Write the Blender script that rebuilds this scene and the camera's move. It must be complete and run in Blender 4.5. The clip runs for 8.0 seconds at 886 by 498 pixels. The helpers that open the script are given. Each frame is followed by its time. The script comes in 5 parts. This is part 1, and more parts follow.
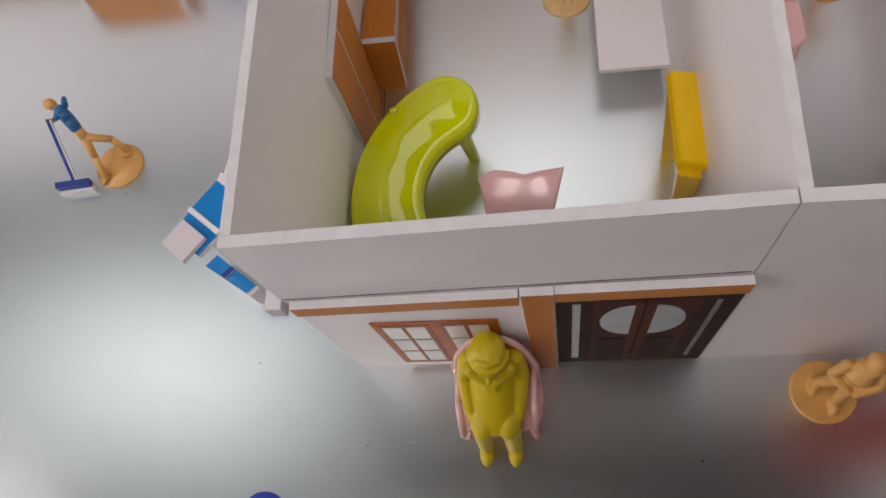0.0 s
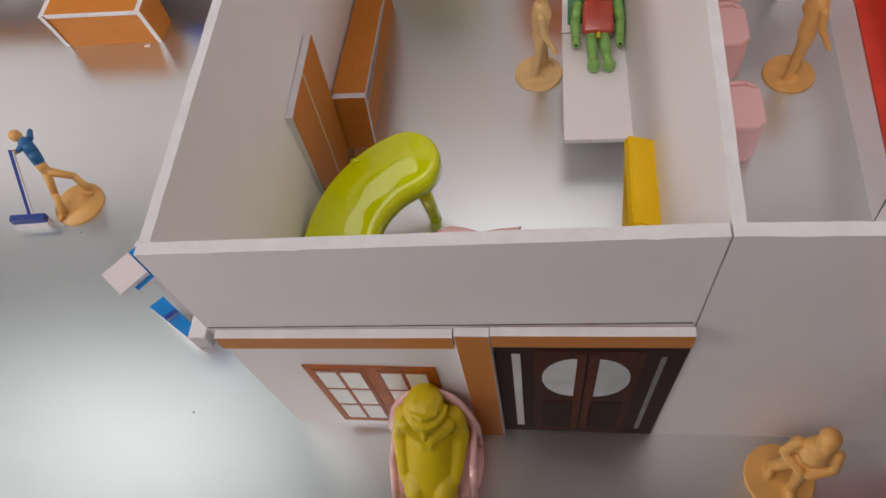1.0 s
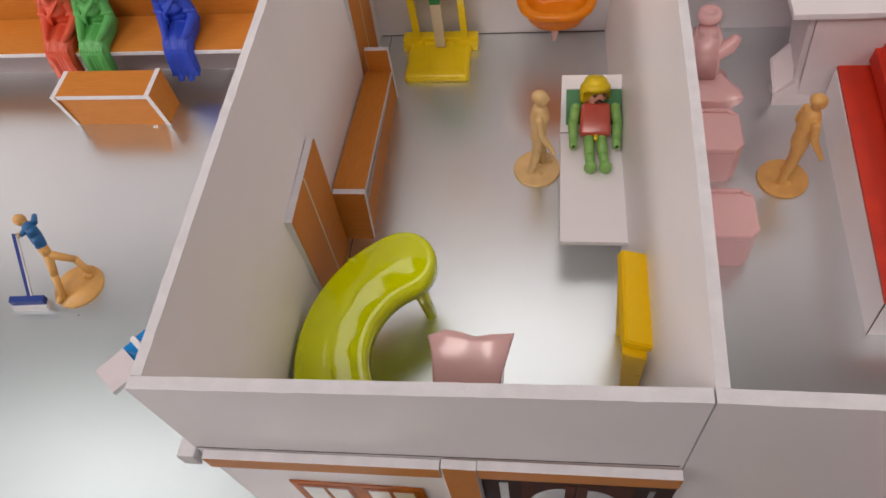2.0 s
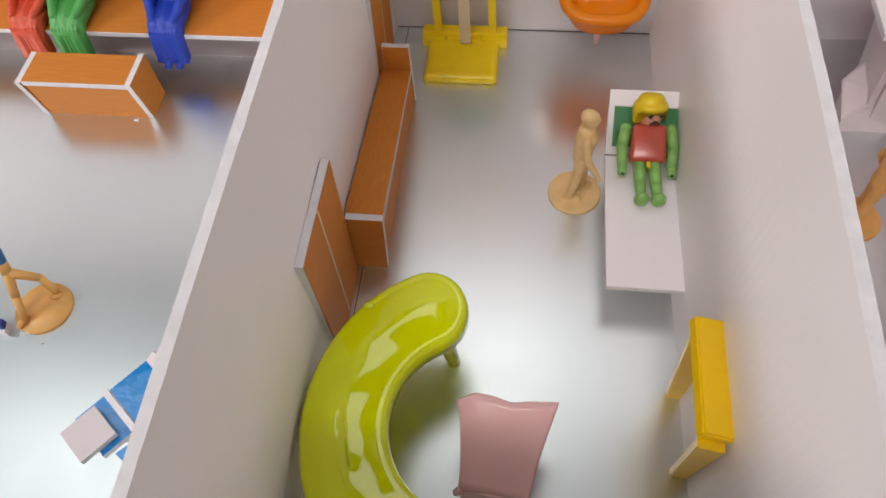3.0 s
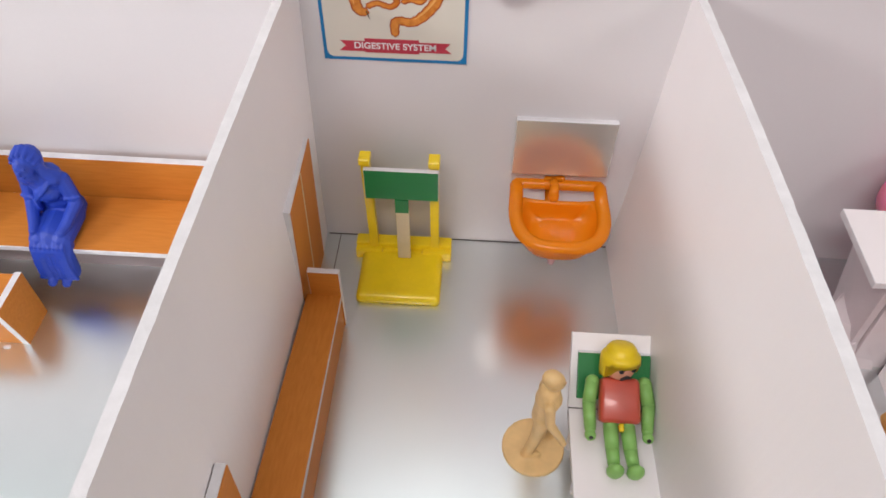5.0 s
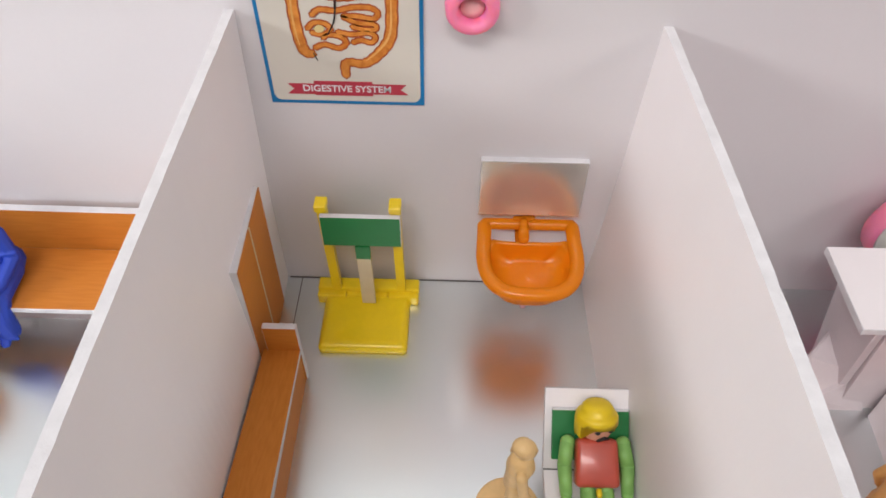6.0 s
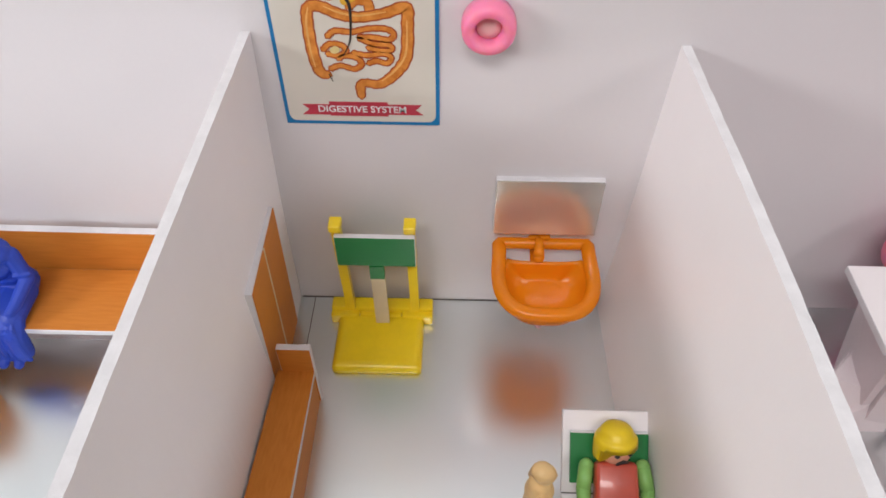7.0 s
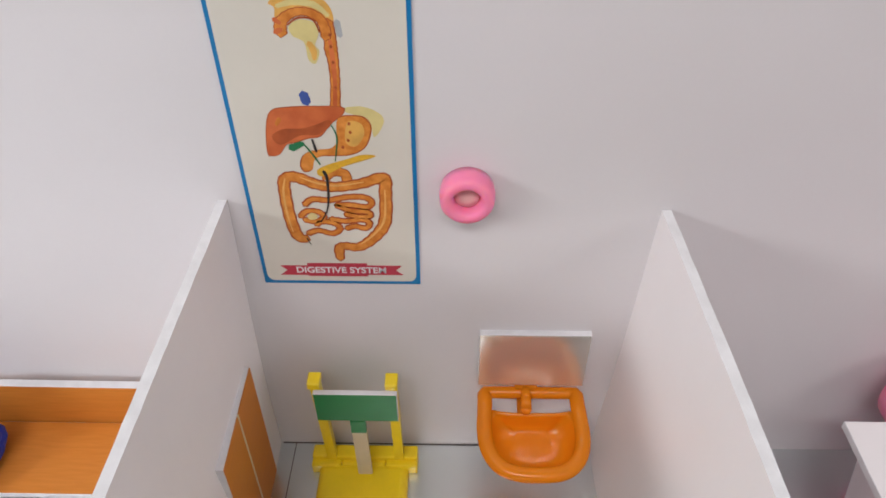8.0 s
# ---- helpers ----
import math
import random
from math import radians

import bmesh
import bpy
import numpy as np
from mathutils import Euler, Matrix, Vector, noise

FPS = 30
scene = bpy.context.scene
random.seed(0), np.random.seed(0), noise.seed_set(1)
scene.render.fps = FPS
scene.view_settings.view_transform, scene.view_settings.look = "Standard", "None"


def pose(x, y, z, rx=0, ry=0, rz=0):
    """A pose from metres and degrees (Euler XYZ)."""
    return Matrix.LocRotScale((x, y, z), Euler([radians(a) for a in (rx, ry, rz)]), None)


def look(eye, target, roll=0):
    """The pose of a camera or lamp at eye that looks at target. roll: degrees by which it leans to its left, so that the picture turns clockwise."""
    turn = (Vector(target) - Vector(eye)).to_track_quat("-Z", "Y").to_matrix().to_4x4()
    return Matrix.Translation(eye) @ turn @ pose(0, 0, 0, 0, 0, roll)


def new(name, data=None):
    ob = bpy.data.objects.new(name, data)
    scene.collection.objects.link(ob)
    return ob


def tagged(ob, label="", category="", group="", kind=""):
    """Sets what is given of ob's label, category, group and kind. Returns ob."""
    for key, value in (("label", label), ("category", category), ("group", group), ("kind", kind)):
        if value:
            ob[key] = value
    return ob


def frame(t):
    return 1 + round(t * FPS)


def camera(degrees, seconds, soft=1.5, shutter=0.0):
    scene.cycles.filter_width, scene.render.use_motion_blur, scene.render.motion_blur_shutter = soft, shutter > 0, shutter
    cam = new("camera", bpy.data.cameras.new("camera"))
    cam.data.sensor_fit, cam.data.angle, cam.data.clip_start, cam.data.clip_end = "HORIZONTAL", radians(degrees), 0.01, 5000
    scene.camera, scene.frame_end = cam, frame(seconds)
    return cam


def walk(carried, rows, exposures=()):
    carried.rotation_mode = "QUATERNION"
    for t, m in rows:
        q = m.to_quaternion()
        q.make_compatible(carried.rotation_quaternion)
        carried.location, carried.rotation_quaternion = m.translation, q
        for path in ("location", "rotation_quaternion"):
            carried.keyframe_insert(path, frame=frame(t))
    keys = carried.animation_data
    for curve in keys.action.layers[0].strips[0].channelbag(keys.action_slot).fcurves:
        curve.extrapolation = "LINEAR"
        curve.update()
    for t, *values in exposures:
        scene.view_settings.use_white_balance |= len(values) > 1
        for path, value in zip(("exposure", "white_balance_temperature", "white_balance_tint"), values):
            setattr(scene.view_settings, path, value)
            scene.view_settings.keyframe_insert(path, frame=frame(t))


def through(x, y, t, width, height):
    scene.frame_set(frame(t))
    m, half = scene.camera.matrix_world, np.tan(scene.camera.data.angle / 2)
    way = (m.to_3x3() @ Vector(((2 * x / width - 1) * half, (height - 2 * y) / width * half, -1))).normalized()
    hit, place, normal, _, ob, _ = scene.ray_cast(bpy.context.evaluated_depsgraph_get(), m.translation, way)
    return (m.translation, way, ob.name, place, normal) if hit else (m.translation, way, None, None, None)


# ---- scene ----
cam = camera(63.56, 8.0, 1.65)
PATH = [
    (0, (0.1233, -0.0955, 0.4327), (-0.0306, 0.2687, -0.4858), -24.08),
    (0.5, (0.1348, -0.0974, 0.4253), (0.0008, 0.3561, -0.4558), -17.18),
    (1, (0.1423, -0.1144, 0.4092), (0.0077, 0.3752, -0.4523), -13.31),
    (1.5, (0.1605, -0.1141, 0.4235), (0.0322, 0.4371, -0.4010), -10.30),
    (1.7, (0.1583, -0.1066, 0.4369), (0.0223, 0.4477, -0.3842), -10.92),
    (2.8, (0.1091, -0.0306, 0.3981), (-0.0114, 0.4665, -0.4612), -8.35),
    (3, (0.1065, -0.0205, 0.3996), (0.0009, 0.4921, -0.4526), -6.35),
    (3.5, (0.0959, 0.0158, 0.3926), (0.0266, 0.5992, -0.4167), -2.03),
    (4, (0.0965, 0.0480, 0.3838), (0.0609, 0.6607, -0.4056), 0.04),
    (4.5, (0.0971, 0.0645, 0.3875), (0.0611, 0.7097, -0.3757), 0.49),
    (4.7, (0.0938, 0.0696, 0.3833), (0.0583, 0.7251, -0.3711), 0.99),
    (5.8, (0.1082, 0.1175, 0.3828), (0.0941, 0.7797, -0.3663), 0.38),
    (6, (0.1074, 0.1197, 0.3814), (0.0966, 0.7821, -0.3676), 0.73),
    (6.5, (0.1064, 0.1217, 0.3819), (0.0884, 0.7932, -0.3589), 0.41),
    (7, (0.1030, 0.1238, 0.3814), (0.0814, 0.8008, -0.3543), -0.11),
    (7.5, (0.1129, 0.1378, 0.3968), (0.0874, 0.8302, -0.3243), -1.39),
    (8, (0.1093, 0.1589, 0.4044), (0.0924, 0.9130, -0.2522), -0.30),
]
walk(cam, [(t, look(eye, target, roll)) for t, eye, target, roll in PATH],
     [(0.0, -0.37, 6800, 16), (1.0, -0.30, 6900, 16), (1.7, -0.26, 7000, 17), (2.8, -0.06, 6750, 13), (3.5, 0.11, 6650, 12), (4.0, 0.23, 6550, 11), (4.7, 0.25, 6550, 11),
      (6.0, 0.25, 6500, 10), (7.0, 0.20, 6450, 10), (8.0, 0.06, 6400, 9)])

# ---- world and lamps ----
world = bpy.data.worlds.new("room_air")
scene.world = world
world.use_nodes = True
world.node_tree.nodes["Background"].inputs[0].default_value = (0.9, 0.92, 1.0, 1)
world.node_tree.nodes["Background"].inputs[1].default_value = 0.05


def area_lamp(name, eye, target, sx, sy, watts, colour):
    data = bpy.data.lights.new(name, "AREA")
    data.shape, data.size, data.size_y = "RECTANGLE", sx, sy
    data.energy, data.color = watts, colour
    ob = new(name, data)
    ob.matrix_world = look(eye, target)
    return ob


# Unseen key lamp, added high in the south to light interior and front.
area_lamp("south_key_light", (-0.16, -0.93, 1.92), (0.06, 0.20, 0.10), 1.40, 0.36, 27.5, (1.0, 0.935, 0.92))
# Side lamps added out of view to brighten the partitions' inner faces.
area_lamp("west_fill_light", (-1.36, -0.36, 0.82), (0.05, 0.20, 0.05), 0.60, 0.32, 11.2, (1.0, 0.965, 0.96))
area_lamp("east_fill_light", (0.82, 0.06, 0.56), (0.05, 0.20, 0.10), 0.36, 0.24, 2.0, (1.0, 0.94, 0.92))
# Unseen overhead lamps, spread to give the floor sheet its bright sheen.
area_lamp("west_sheen_light", (-1.38, 0.46, 2.06), (-1.38, 0.46, 0.0), 1.30, 0.56, 5.0, (0.92, 0.99, 1.0))
area_lamp("north_sheen_light", (0.05, 1.04, 2.06), (0.05, 1.04, 0.0), 0.70, 0.88, 3.9, (0.97, 0.99, 1.0))

# ---- materials ----


def material(name, colour, rough=0.5, metal=0.0, vary=0.06, scale=60.0, bump=0.0, bump_scale=400.0,
             coat=0.0, stretch=(1, 1, 1), second=None, translucent=0.0, spec=0.5, glow=0.0, through=None):
    """A plastic, paper or board surface: two scales of tone, fine relief, uneven gloss."""
    m = bpy.data.materials.new(name)
    m.use_nodes = True
    nt = m.node_tree
    b = nt.nodes["Principled BSDF"]
    geo = nt.nodes.new("ShaderNodeTexCoord")
    mp = nt.nodes.new("ShaderNodeMapping")
    mp.inputs["Scale"].default_value = stretch
    nt.links.new(geo.outputs["Object"], mp.inputs[0])
    big = nt.nodes.new("ShaderNodeTexNoise")
    big.inputs["Scale"].default_value, big.inputs["Detail"].default_value = scale, 5.0
    fine = nt.nodes.new("ShaderNodeTexNoise")
    fine.inputs["Scale"].default_value, fine.inputs["Detail"].default_value = bump_scale, 3.0
    nt.links.new(mp.outputs[0], big.inputs["Vector"])
    nt.links.new(mp.outputs[0], fine.inputs["Vector"])
    ramp = nt.nodes.new("ShaderNodeMix")
    ramp.data_type = "RGBA"
    dark = tuple(max(0.0, c * (1 - 2 * vary)) for c in colour)
    other = second or tuple(min(1.0, c * (1 + vary)) for c in colour)
    ramp.inputs["A"].default_value = (*dark, 1)
    ramp.inputs["B"].default_value = (*other, 1)
    addn = nt.nodes.new("ShaderNodeMath")
    addn.operation = "MULTIPLY_ADD"
    addn.inputs[1].default_value, addn.inputs[2].default_value = 0.35, -0.175
    nt.links.new(fine.outputs[0], addn.inputs[0])
    tot = nt.nodes.new("ShaderNodeMath")
    tot.operation, tot.use_clamp = "ADD", True
    con = nt.nodes.new("ShaderNodeMapRange")
    con.inputs[1].default_value, con.inputs[2].default_value = 0.3, 0.7
    nt.links.new(big.outputs[0], con.inputs[0])
    nt.links.new(con.outputs[0], tot.inputs[0])
    nt.links.new(addn.outputs[0], tot.inputs[1])
    nt.links.new(tot.outputs[0], ramp.inputs["Factor"])
    nt.links.new(ramp.outputs["Result"], b.inputs["Base Color"])
    rr = nt.nodes.new("ShaderNodeMapRange")
    rr.inputs[3].default_value, rr.inputs[4].default_value = rough * 0.85, min(1.0, rough * 1.2)
    nt.links.new(big.outputs[0], rr.inputs[0])
    nt.links.new(rr.outputs[0], b.inputs["Roughness"])
    b.inputs["Metallic"].default_value = metal
    b.inputs["Coat Weight"].default_value = coat
    b.inputs["Coat Roughness"].default_value = 0.06
    b.inputs["Specular IOR Level"].default_value = spec
    if bump:
        bp = nt.nodes.new("ShaderNodeBump")
        bp.inputs["Strength"].default_value, bp.inputs["Distance"].default_value = bump, 0.0006
        nt.links.new(fine.outputs[0], bp.inputs["Height"])
        nt.links.new(bp.outputs[0], b.inputs["Normal"])
    if glow:
        b.subsurface_method = "RANDOM_WALK"
        b.inputs["Subsurface Weight"].default_value = glow
        b.inputs["Subsurface Radius"].default_value = (1.0, 0.4, 0.1)
        b.inputs["Subsurface Scale"].default_value = 0.02
    if translucent:
        tr = nt.nodes.new("ShaderNodeBsdfTranslucent")
        if through:
            tr.inputs[0].default_value = (*through, 1)
        else:
            nt.links.new(ramp.outputs["Result"], tr.inputs[0])
        mix = nt.nodes.new("ShaderNodeMixShader")
        mix.inputs[0].default_value = translucent
        nt.links.new(b.outputs[0], mix.inputs[1])
        nt.links.new(tr.outputs[0], mix.inputs[2])
        nt.links.new(mix.outputs[0], nt.nodes["Material Output"].inputs[0])
    return m


FOAM = material("white_foam_board", (0.87, 0.84, 0.855), 0.42, vary=0.02, scale=9, bump=0.06, bump_scale=700)
EDGE = material("cut_foam_edge", (0.74, 0.74, 0.76), 0.65, vary=0.04, scale=120, bump=0.25, bump_scale=900)
BACK = material("white_sheet", (0.68, 0.66, 0.68), 0.5, vary=0.02, scale=5, bump=0.05, bump_scale=500)
WOOD = material("wood_print_laminate", (0.60, 0.205, 0.028), 0.5, spec=0.25, vary=0.03, scale=60, bump=0.02, stretch=(1, 9, 9),
                second=(0.63, 0.23, 0.038))
WOOD_Y = material("wood_print_laminate_lengthwise", (0.60, 0.205, 0.028), 0.5, spec=0.25, vary=0.03, scale=60, bump=0.02, stretch=(9, 1, 9),
                  second=(0.63, 0.23, 0.038))
LIME = material("lime_gloss_plastic", (0.80, 0.90, 0.002), 0.08, vary=0.02, scale=30, coat=0.6, bump=0.5, bump_scale=34, translucent=0.05)
YELLOW = material("yellow_plastic", (1.0, 0.64, 0.003), 0.28, vary=0.02, scale=50, coat=0.2, bump=0.03, translucent=0.04)
LEMON = material("lemon_plastic", (0.95, 0.71, 0.012), 0.30, vary=0.04, scale=50, coat=0.2)
ORANGE = material("translucent_orange_plastic", (1.0, 0.32, 0.008), 0.25, vary=0.0, scale=40, translucent=0.34, coat=0.1, second=(1.0, 0.34, 0.010), through=(1.0, 0.55, 0.05))
PINK = material("pale_pink_plastic", (0.97, 0.62, 0.61), 0.20, vary=0.01, scale=50, coat=0.3, translucent=0.2, through=(1.0, 0.66, 0.64))
HOTPINK = material("hot_pink_plastic", (1.0, 0.24, 0.42), 0.34, vary=0.03, scale=60, glow=0.5)
TAN = material("tan_figure_plastic", (0.80, 0.44, 0.13), 0.42, vary=0.06, scale=90, bump=0.05, translucent=0.08)
GOLD = material("mustard_figure_plastic", (0.62, 0.47, 0.004), 0.46, vary=0.06, scale=90, bump=0.05)
BLUE = material("blue_figure_plastic", (0.014, 0.055, 0.46), 0.50, vary=0.06, scale=90, bump=0.05)
PALETAN = material("pale_tan_figure_plastic", (0.88, 0.61, 0.28), 0.42, vary=0.06, scale=90, bump=0.05, translucent=0.08)
GREEN = material("green_figure_plastic", (0.085, 0.40, 0.10), 0.42, vary=0.06, scale=90, bump=0.05)
REDFIG = material("red_figure_plastic", (0.66, 0.085, 0.035), 0.42, vary=0.06, scale=90, bump=0.05)
RED = material("red_cover_sheet", (0.62, 0.034, 0.012), 0.45, vary=0.08, scale=40, bump=0.05)
CARD = material("folded_white_card", (0.70, 0.64, 0.66), 0.55, vary=0.03, scale=25, bump=0.06)
# Card darkened to stand in for the shade below the wall bench.
SHADECARD = material("shade_toned_card", (0.36, 0.31, 0.32), 0.6, vary=0.04, scale=25, bump=0.06)
BLUEFILM = material("blue_gloss_film", (0.008, 0.24, 0.64), 0.14, vary=0.05, scale=60, coat=0.5, bump=0.9, bump_scale=150)
NAVY = material("navy_plastic", (0.010, 0.045, 0.26), 0.35, vary=0.05, scale=60)
SHIRT = material("blue_painted_shirt", (0.012, 0.13, 0.33), 0.45, vary=0.08, scale=90)
SIGN = material("green_card", (0.006, 0.20, 0.045), 0.45, vary=0.04, scale=40)
CREAM = material("cream_tape", (0.70, 0.60, 0.40), 0.5, vary=0.05, scale=60)
DOOR = material("dark_wood_print", (0.060, 0.014, 0.007), 0.65, spec=0.2, vary=0.25, scale=40, stretch=(4, 1, 0.6), second=(0.085, 0.020, 0.009))
DOORLINE = material("darker_wood_print", (0.034, 0.009, 0.006), 0.65, spec=0.2, vary=0.2, scale=60)
DOORLIT = material("lighter_wood_print", (0.11, 0.026, 0.012), 0.65, spec=0.2, vary=0.2, scale=60)
PANE = material("printed_pane_white", (0.66, 0.66, 0.62), 0.35, vary=0.05, scale=50)
PANEGREY = material("printed_pane_grey", (0.42, 0.44, 0.46), 0.35, vary=0.1, scale=50)
WINWOOD = material("printed_window_wood", (0.46, 0.115, 0.014), 0.5, spec=0.2, vary=0.2, scale=50)
HAIR = material("yellow_doll_hair", (0.80, 0.58, 0.010), 0.35, vary=0.05, scale=80)
SKIN = material("pink_doll_skin", (0.70, 0.33, 0.22), 0.45, vary=0.05, scale=80)
DOLLRED = material("doll_red_plastic", (0.50, 0.075, 0.045), 0.30, vary=0.05, scale=80, coat=0.3)
DOLLGREEN = material("doll_light_green", (0.24, 0.50, 0.13), 0.40, vary=0.05, scale=80)
INK = material("black_ink", (0.02, 0.018, 0.02), 0.5, vary=0.05, scale=80)
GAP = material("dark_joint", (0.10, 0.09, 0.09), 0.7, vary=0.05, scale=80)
POSTER = material("poster_paper", (0.66, 0.63, 0.56), 0.42, vary=0.02, scale=20)
POSTBLUE = material("poster_blue", (0.002, 0.18, 0.44), 0.42, vary=0.05, scale=40)
ORGAN = material("print_orange", (0.66, 0.19, 0.018), 0.45, vary=0.12, scale=200, second=(0.74, 0.29, 0.05))
LIVER = material("print_rust", (0.40, 0.075, 0.018), 0.45, vary=0.15, scale=110, second=(0.46, 0.10, 0.025))
LIVERRED = material("print_liver_red", (0.60, 0.115, 0.030), 0.45, vary=0.12, scale=70, second=(0.66, 0.17, 0.05))
PALEYEL = material("print_pale_yellow", (0.68, 0.56, 0.26), 0.45, vary=0.1, scale=110)
RIBBON = material("print_crimson", (0.47, 0.035, 0.065), 0.45, vary=0.06, scale=90)
PRINTGREEN = material("print_green", (0.01, 0.16, 0.06), 0.45, vary=0.1, scale=90)
PRINTBLUE = material("print_steel_blue", (0.05, 0.10, 0.36), 0.45, vary=0.1, scale=90)
ROOMWALL = material("painted_room_wall", (0.45, 0.437, 0.437), 0.8, vary=0.03, scale=3)
# Tones of unseen walls, picked for what the floor mirrors.
ROOMDARK = material("unseen_dark_wall", (0.026, 0.013, 0.010), 0.6, vary=0.08, scale=3)
ROOMEAST = material("unseen_tan_wall", (0.56, 0.50, 0.49), 0.8, vary=0.04, scale=3)
CEIL = material("unseen_dark_ceiling", (0.050, 0.032, 0.027), 0.9, vary=0.02, scale=3)
ROOMFLOOR = material("room_floor_tiles", (0.40, 0.36, 0.32), 0.4, vary=0.06, scale=4)


def mirror_material():
    m = bpy.data.materials.new("mirror_film")
    m.use_nodes = True
    b = m.node_tree.nodes["Principled BSDF"]
    b.inputs["Base Color"].default_value = (0.70, 0.69, 0.66, 1)
    b.inputs["Metallic"].default_value = 0.68
    n = m.node_tree.nodes.new("ShaderNodeTexNoise")
    n.inputs["Scale"].default_value = 35
    r = m.node_tree.nodes.new("ShaderNodeMapRange")
    r.inputs[3].default_value, r.inputs[4].default_value = 0.16, 0.22
    m.node_tree.links.new(n.outputs[0], r.inputs[0])
    m.node_tree.links.new(r.outputs[0], b.inputs["Roughness"])
    return m


MIRROR = mirror_material()


def sheet_material():
    """Silvery satin laminate: brushed sheen, faint crinkles and scuffs at two scales, a thin milky layer."""
    m = bpy.data.materials.new("silver_laminate_sheet")
    m.use_nodes = True
    nt = m.node_tree
    tc = nt.nodes.new("ShaderNodeTexCoord")
    big, mid, fine = (nt.nodes.new("ShaderNodeTexNoise") for _ in range(3))
    for n, scale in ((big, 9.0), (mid, 70.0), (fine, 420.0)):
        n.inputs["Scale"].default_value, n.inputs["Detail"].default_value = scale, 4.0
        nt.links.new(tc.outputs["Object"], n.inputs["Vector"])
    tone = nt.nodes.new("ShaderNodeMix")
    tone.data_type = "RGBA"
    tone.inputs["A"].default_value, tone.inputs["B"].default_value = (0.70, 0.74, 0.75, 1), (0.79, 0.84, 0.84, 1)
    nt.links.new(big.outputs[0], tone.inputs["Factor"])
    rough = nt.nodes.new("ShaderNodeMapRange")
    rough.inputs[3].default_value, rough.inputs[4].default_value = 0.29, 0.34
    nt.links.new(mid.outputs[0], rough.inputs[0])
    coarse, grain = nt.nodes.new("ShaderNodeBump"), nt.nodes.new("ShaderNodeBump")
    coarse.inputs["Strength"].default_value, coarse.inputs["Distance"].default_value = 0.07, 0.0006
    grain.inputs["Strength"].default_value, grain.inputs["Distance"].default_value = 0.02, 0.0002
    nt.links.new(mid.outputs[0], coarse.inputs["Height"])
    nt.links.new(fine.outputs[0], grain.inputs["Height"])
    nt.links.new(coarse.outputs[0], grain.inputs["Normal"])
    gloss, milk, mix = nt.nodes.new("ShaderNodeBsdfGlossy"), nt.nodes.new("ShaderNodeBsdfDiffuse"), nt.nodes.new("ShaderNodeMixShader")
    gloss.distribution = "BECKMANN"
    nt.links.new(rough.outputs[0], gloss.inputs["Roughness"])
    for n in (gloss, milk):
        nt.links.new(tone.outputs["Result"], n.inputs["Color"])
        nt.links.new(grain.outputs[0], n.inputs["Normal"])
    mix.inputs[0].default_value = 0.09
    nt.links.new(gloss.outputs[0], mix.inputs[1])
    nt.links.new(milk.outputs[0], mix.inputs[2])
    nt.links.new(mix.outputs[0], nt.nodes["Material Output"].inputs[0])
    return m


SHEET = sheet_material()

# ---- building helpers ----
ORIGIN = {}


def thing(name, at, label, category, group="", kind=""):
    """An empty at the base of a thing; its parts are meshes under it."""
    ob = new(name)
    ob.empty_display_size = 0.01
    ob.location = at
    ORIGIN[ob.name] = Vector(at)
    return tagged(ob, label, category, group, kind)


def part(name, bm, mats, parent=None, label="", smooth=False, at=None):
    """Links a bmesh, given in world metres, as one mesh object under a thing or a part."""
    mats = mats if isinstance(mats, (list, tuple)) else [mats]
    base = ORIGIN[parent.name] if parent else Vector(at or (0, 0, 0))
    bmesh.ops.translate(bm, verts=bm.verts, vec=-base)
    bmesh.ops.recalc_face_normals(bm, faces=bm.faces)
    me = bpy.data.meshes.new(name)
    bm.to_mesh(me)
    bm.free()
    for m in mats:
        me.materials.append(m)
    if smooth:
        me.shade_smooth()
    ob = new(name, me)
    ob.parent = parent
    if not parent:
        ob.location = base
    ORIGIN[ob.name] = base
    if label:
        ob["label"] = label
    return ob


def box(x0, x1, y0, y1, z0, z1, bevel=0.0, seg=1, bm=None, slot=0):
    """An axis-aligned block, its edges rounded by bevel."""
    bm = bm or bmesh.new()
    m = Matrix.LocRotScale(((x0 + x1) / 2, (y0 + y1) / 2, (z0 + z1) / 2), None, (x1 - x0, y1 - y0, z1 - z0))
    made = bmesh.ops.create_cube(bm, size=1.0, matrix=m)
    verts = made["verts"]
    faces = {f for v in verts for f in v.link_faces}
    for f in faces:
        f.material_index = slot
    if bevel:
        edges = list({e for v in verts for e in v.link_edges})
        bmesh.ops.bevel(bm, geom=edges, offset=bevel, segments=seg, affect="EDGES", profile=0.5, material=-1)
    return bm


def board(x0, x1, y0, y1, z0, z1, thin, bm=None, wear=0.0003):
    """A foam board: printed faces (slot 0) across its thin axis, white cut edges (slot 1)."""
    keep = bm or bmesh.new()
    one = box(x0, x1, y0, y1, z0, z1, wear)
    one.normal_update()
    for f in one.faces:
        f.material_index = 0 if abs(f.normal[thin]) > 0.9 else 1
    me = bpy.data.meshes.new("tmp")
    one.to_mesh(me)
    one.free()
    keep.from_mesh(me)
    bpy.data.meshes.remove(me)
    return keep


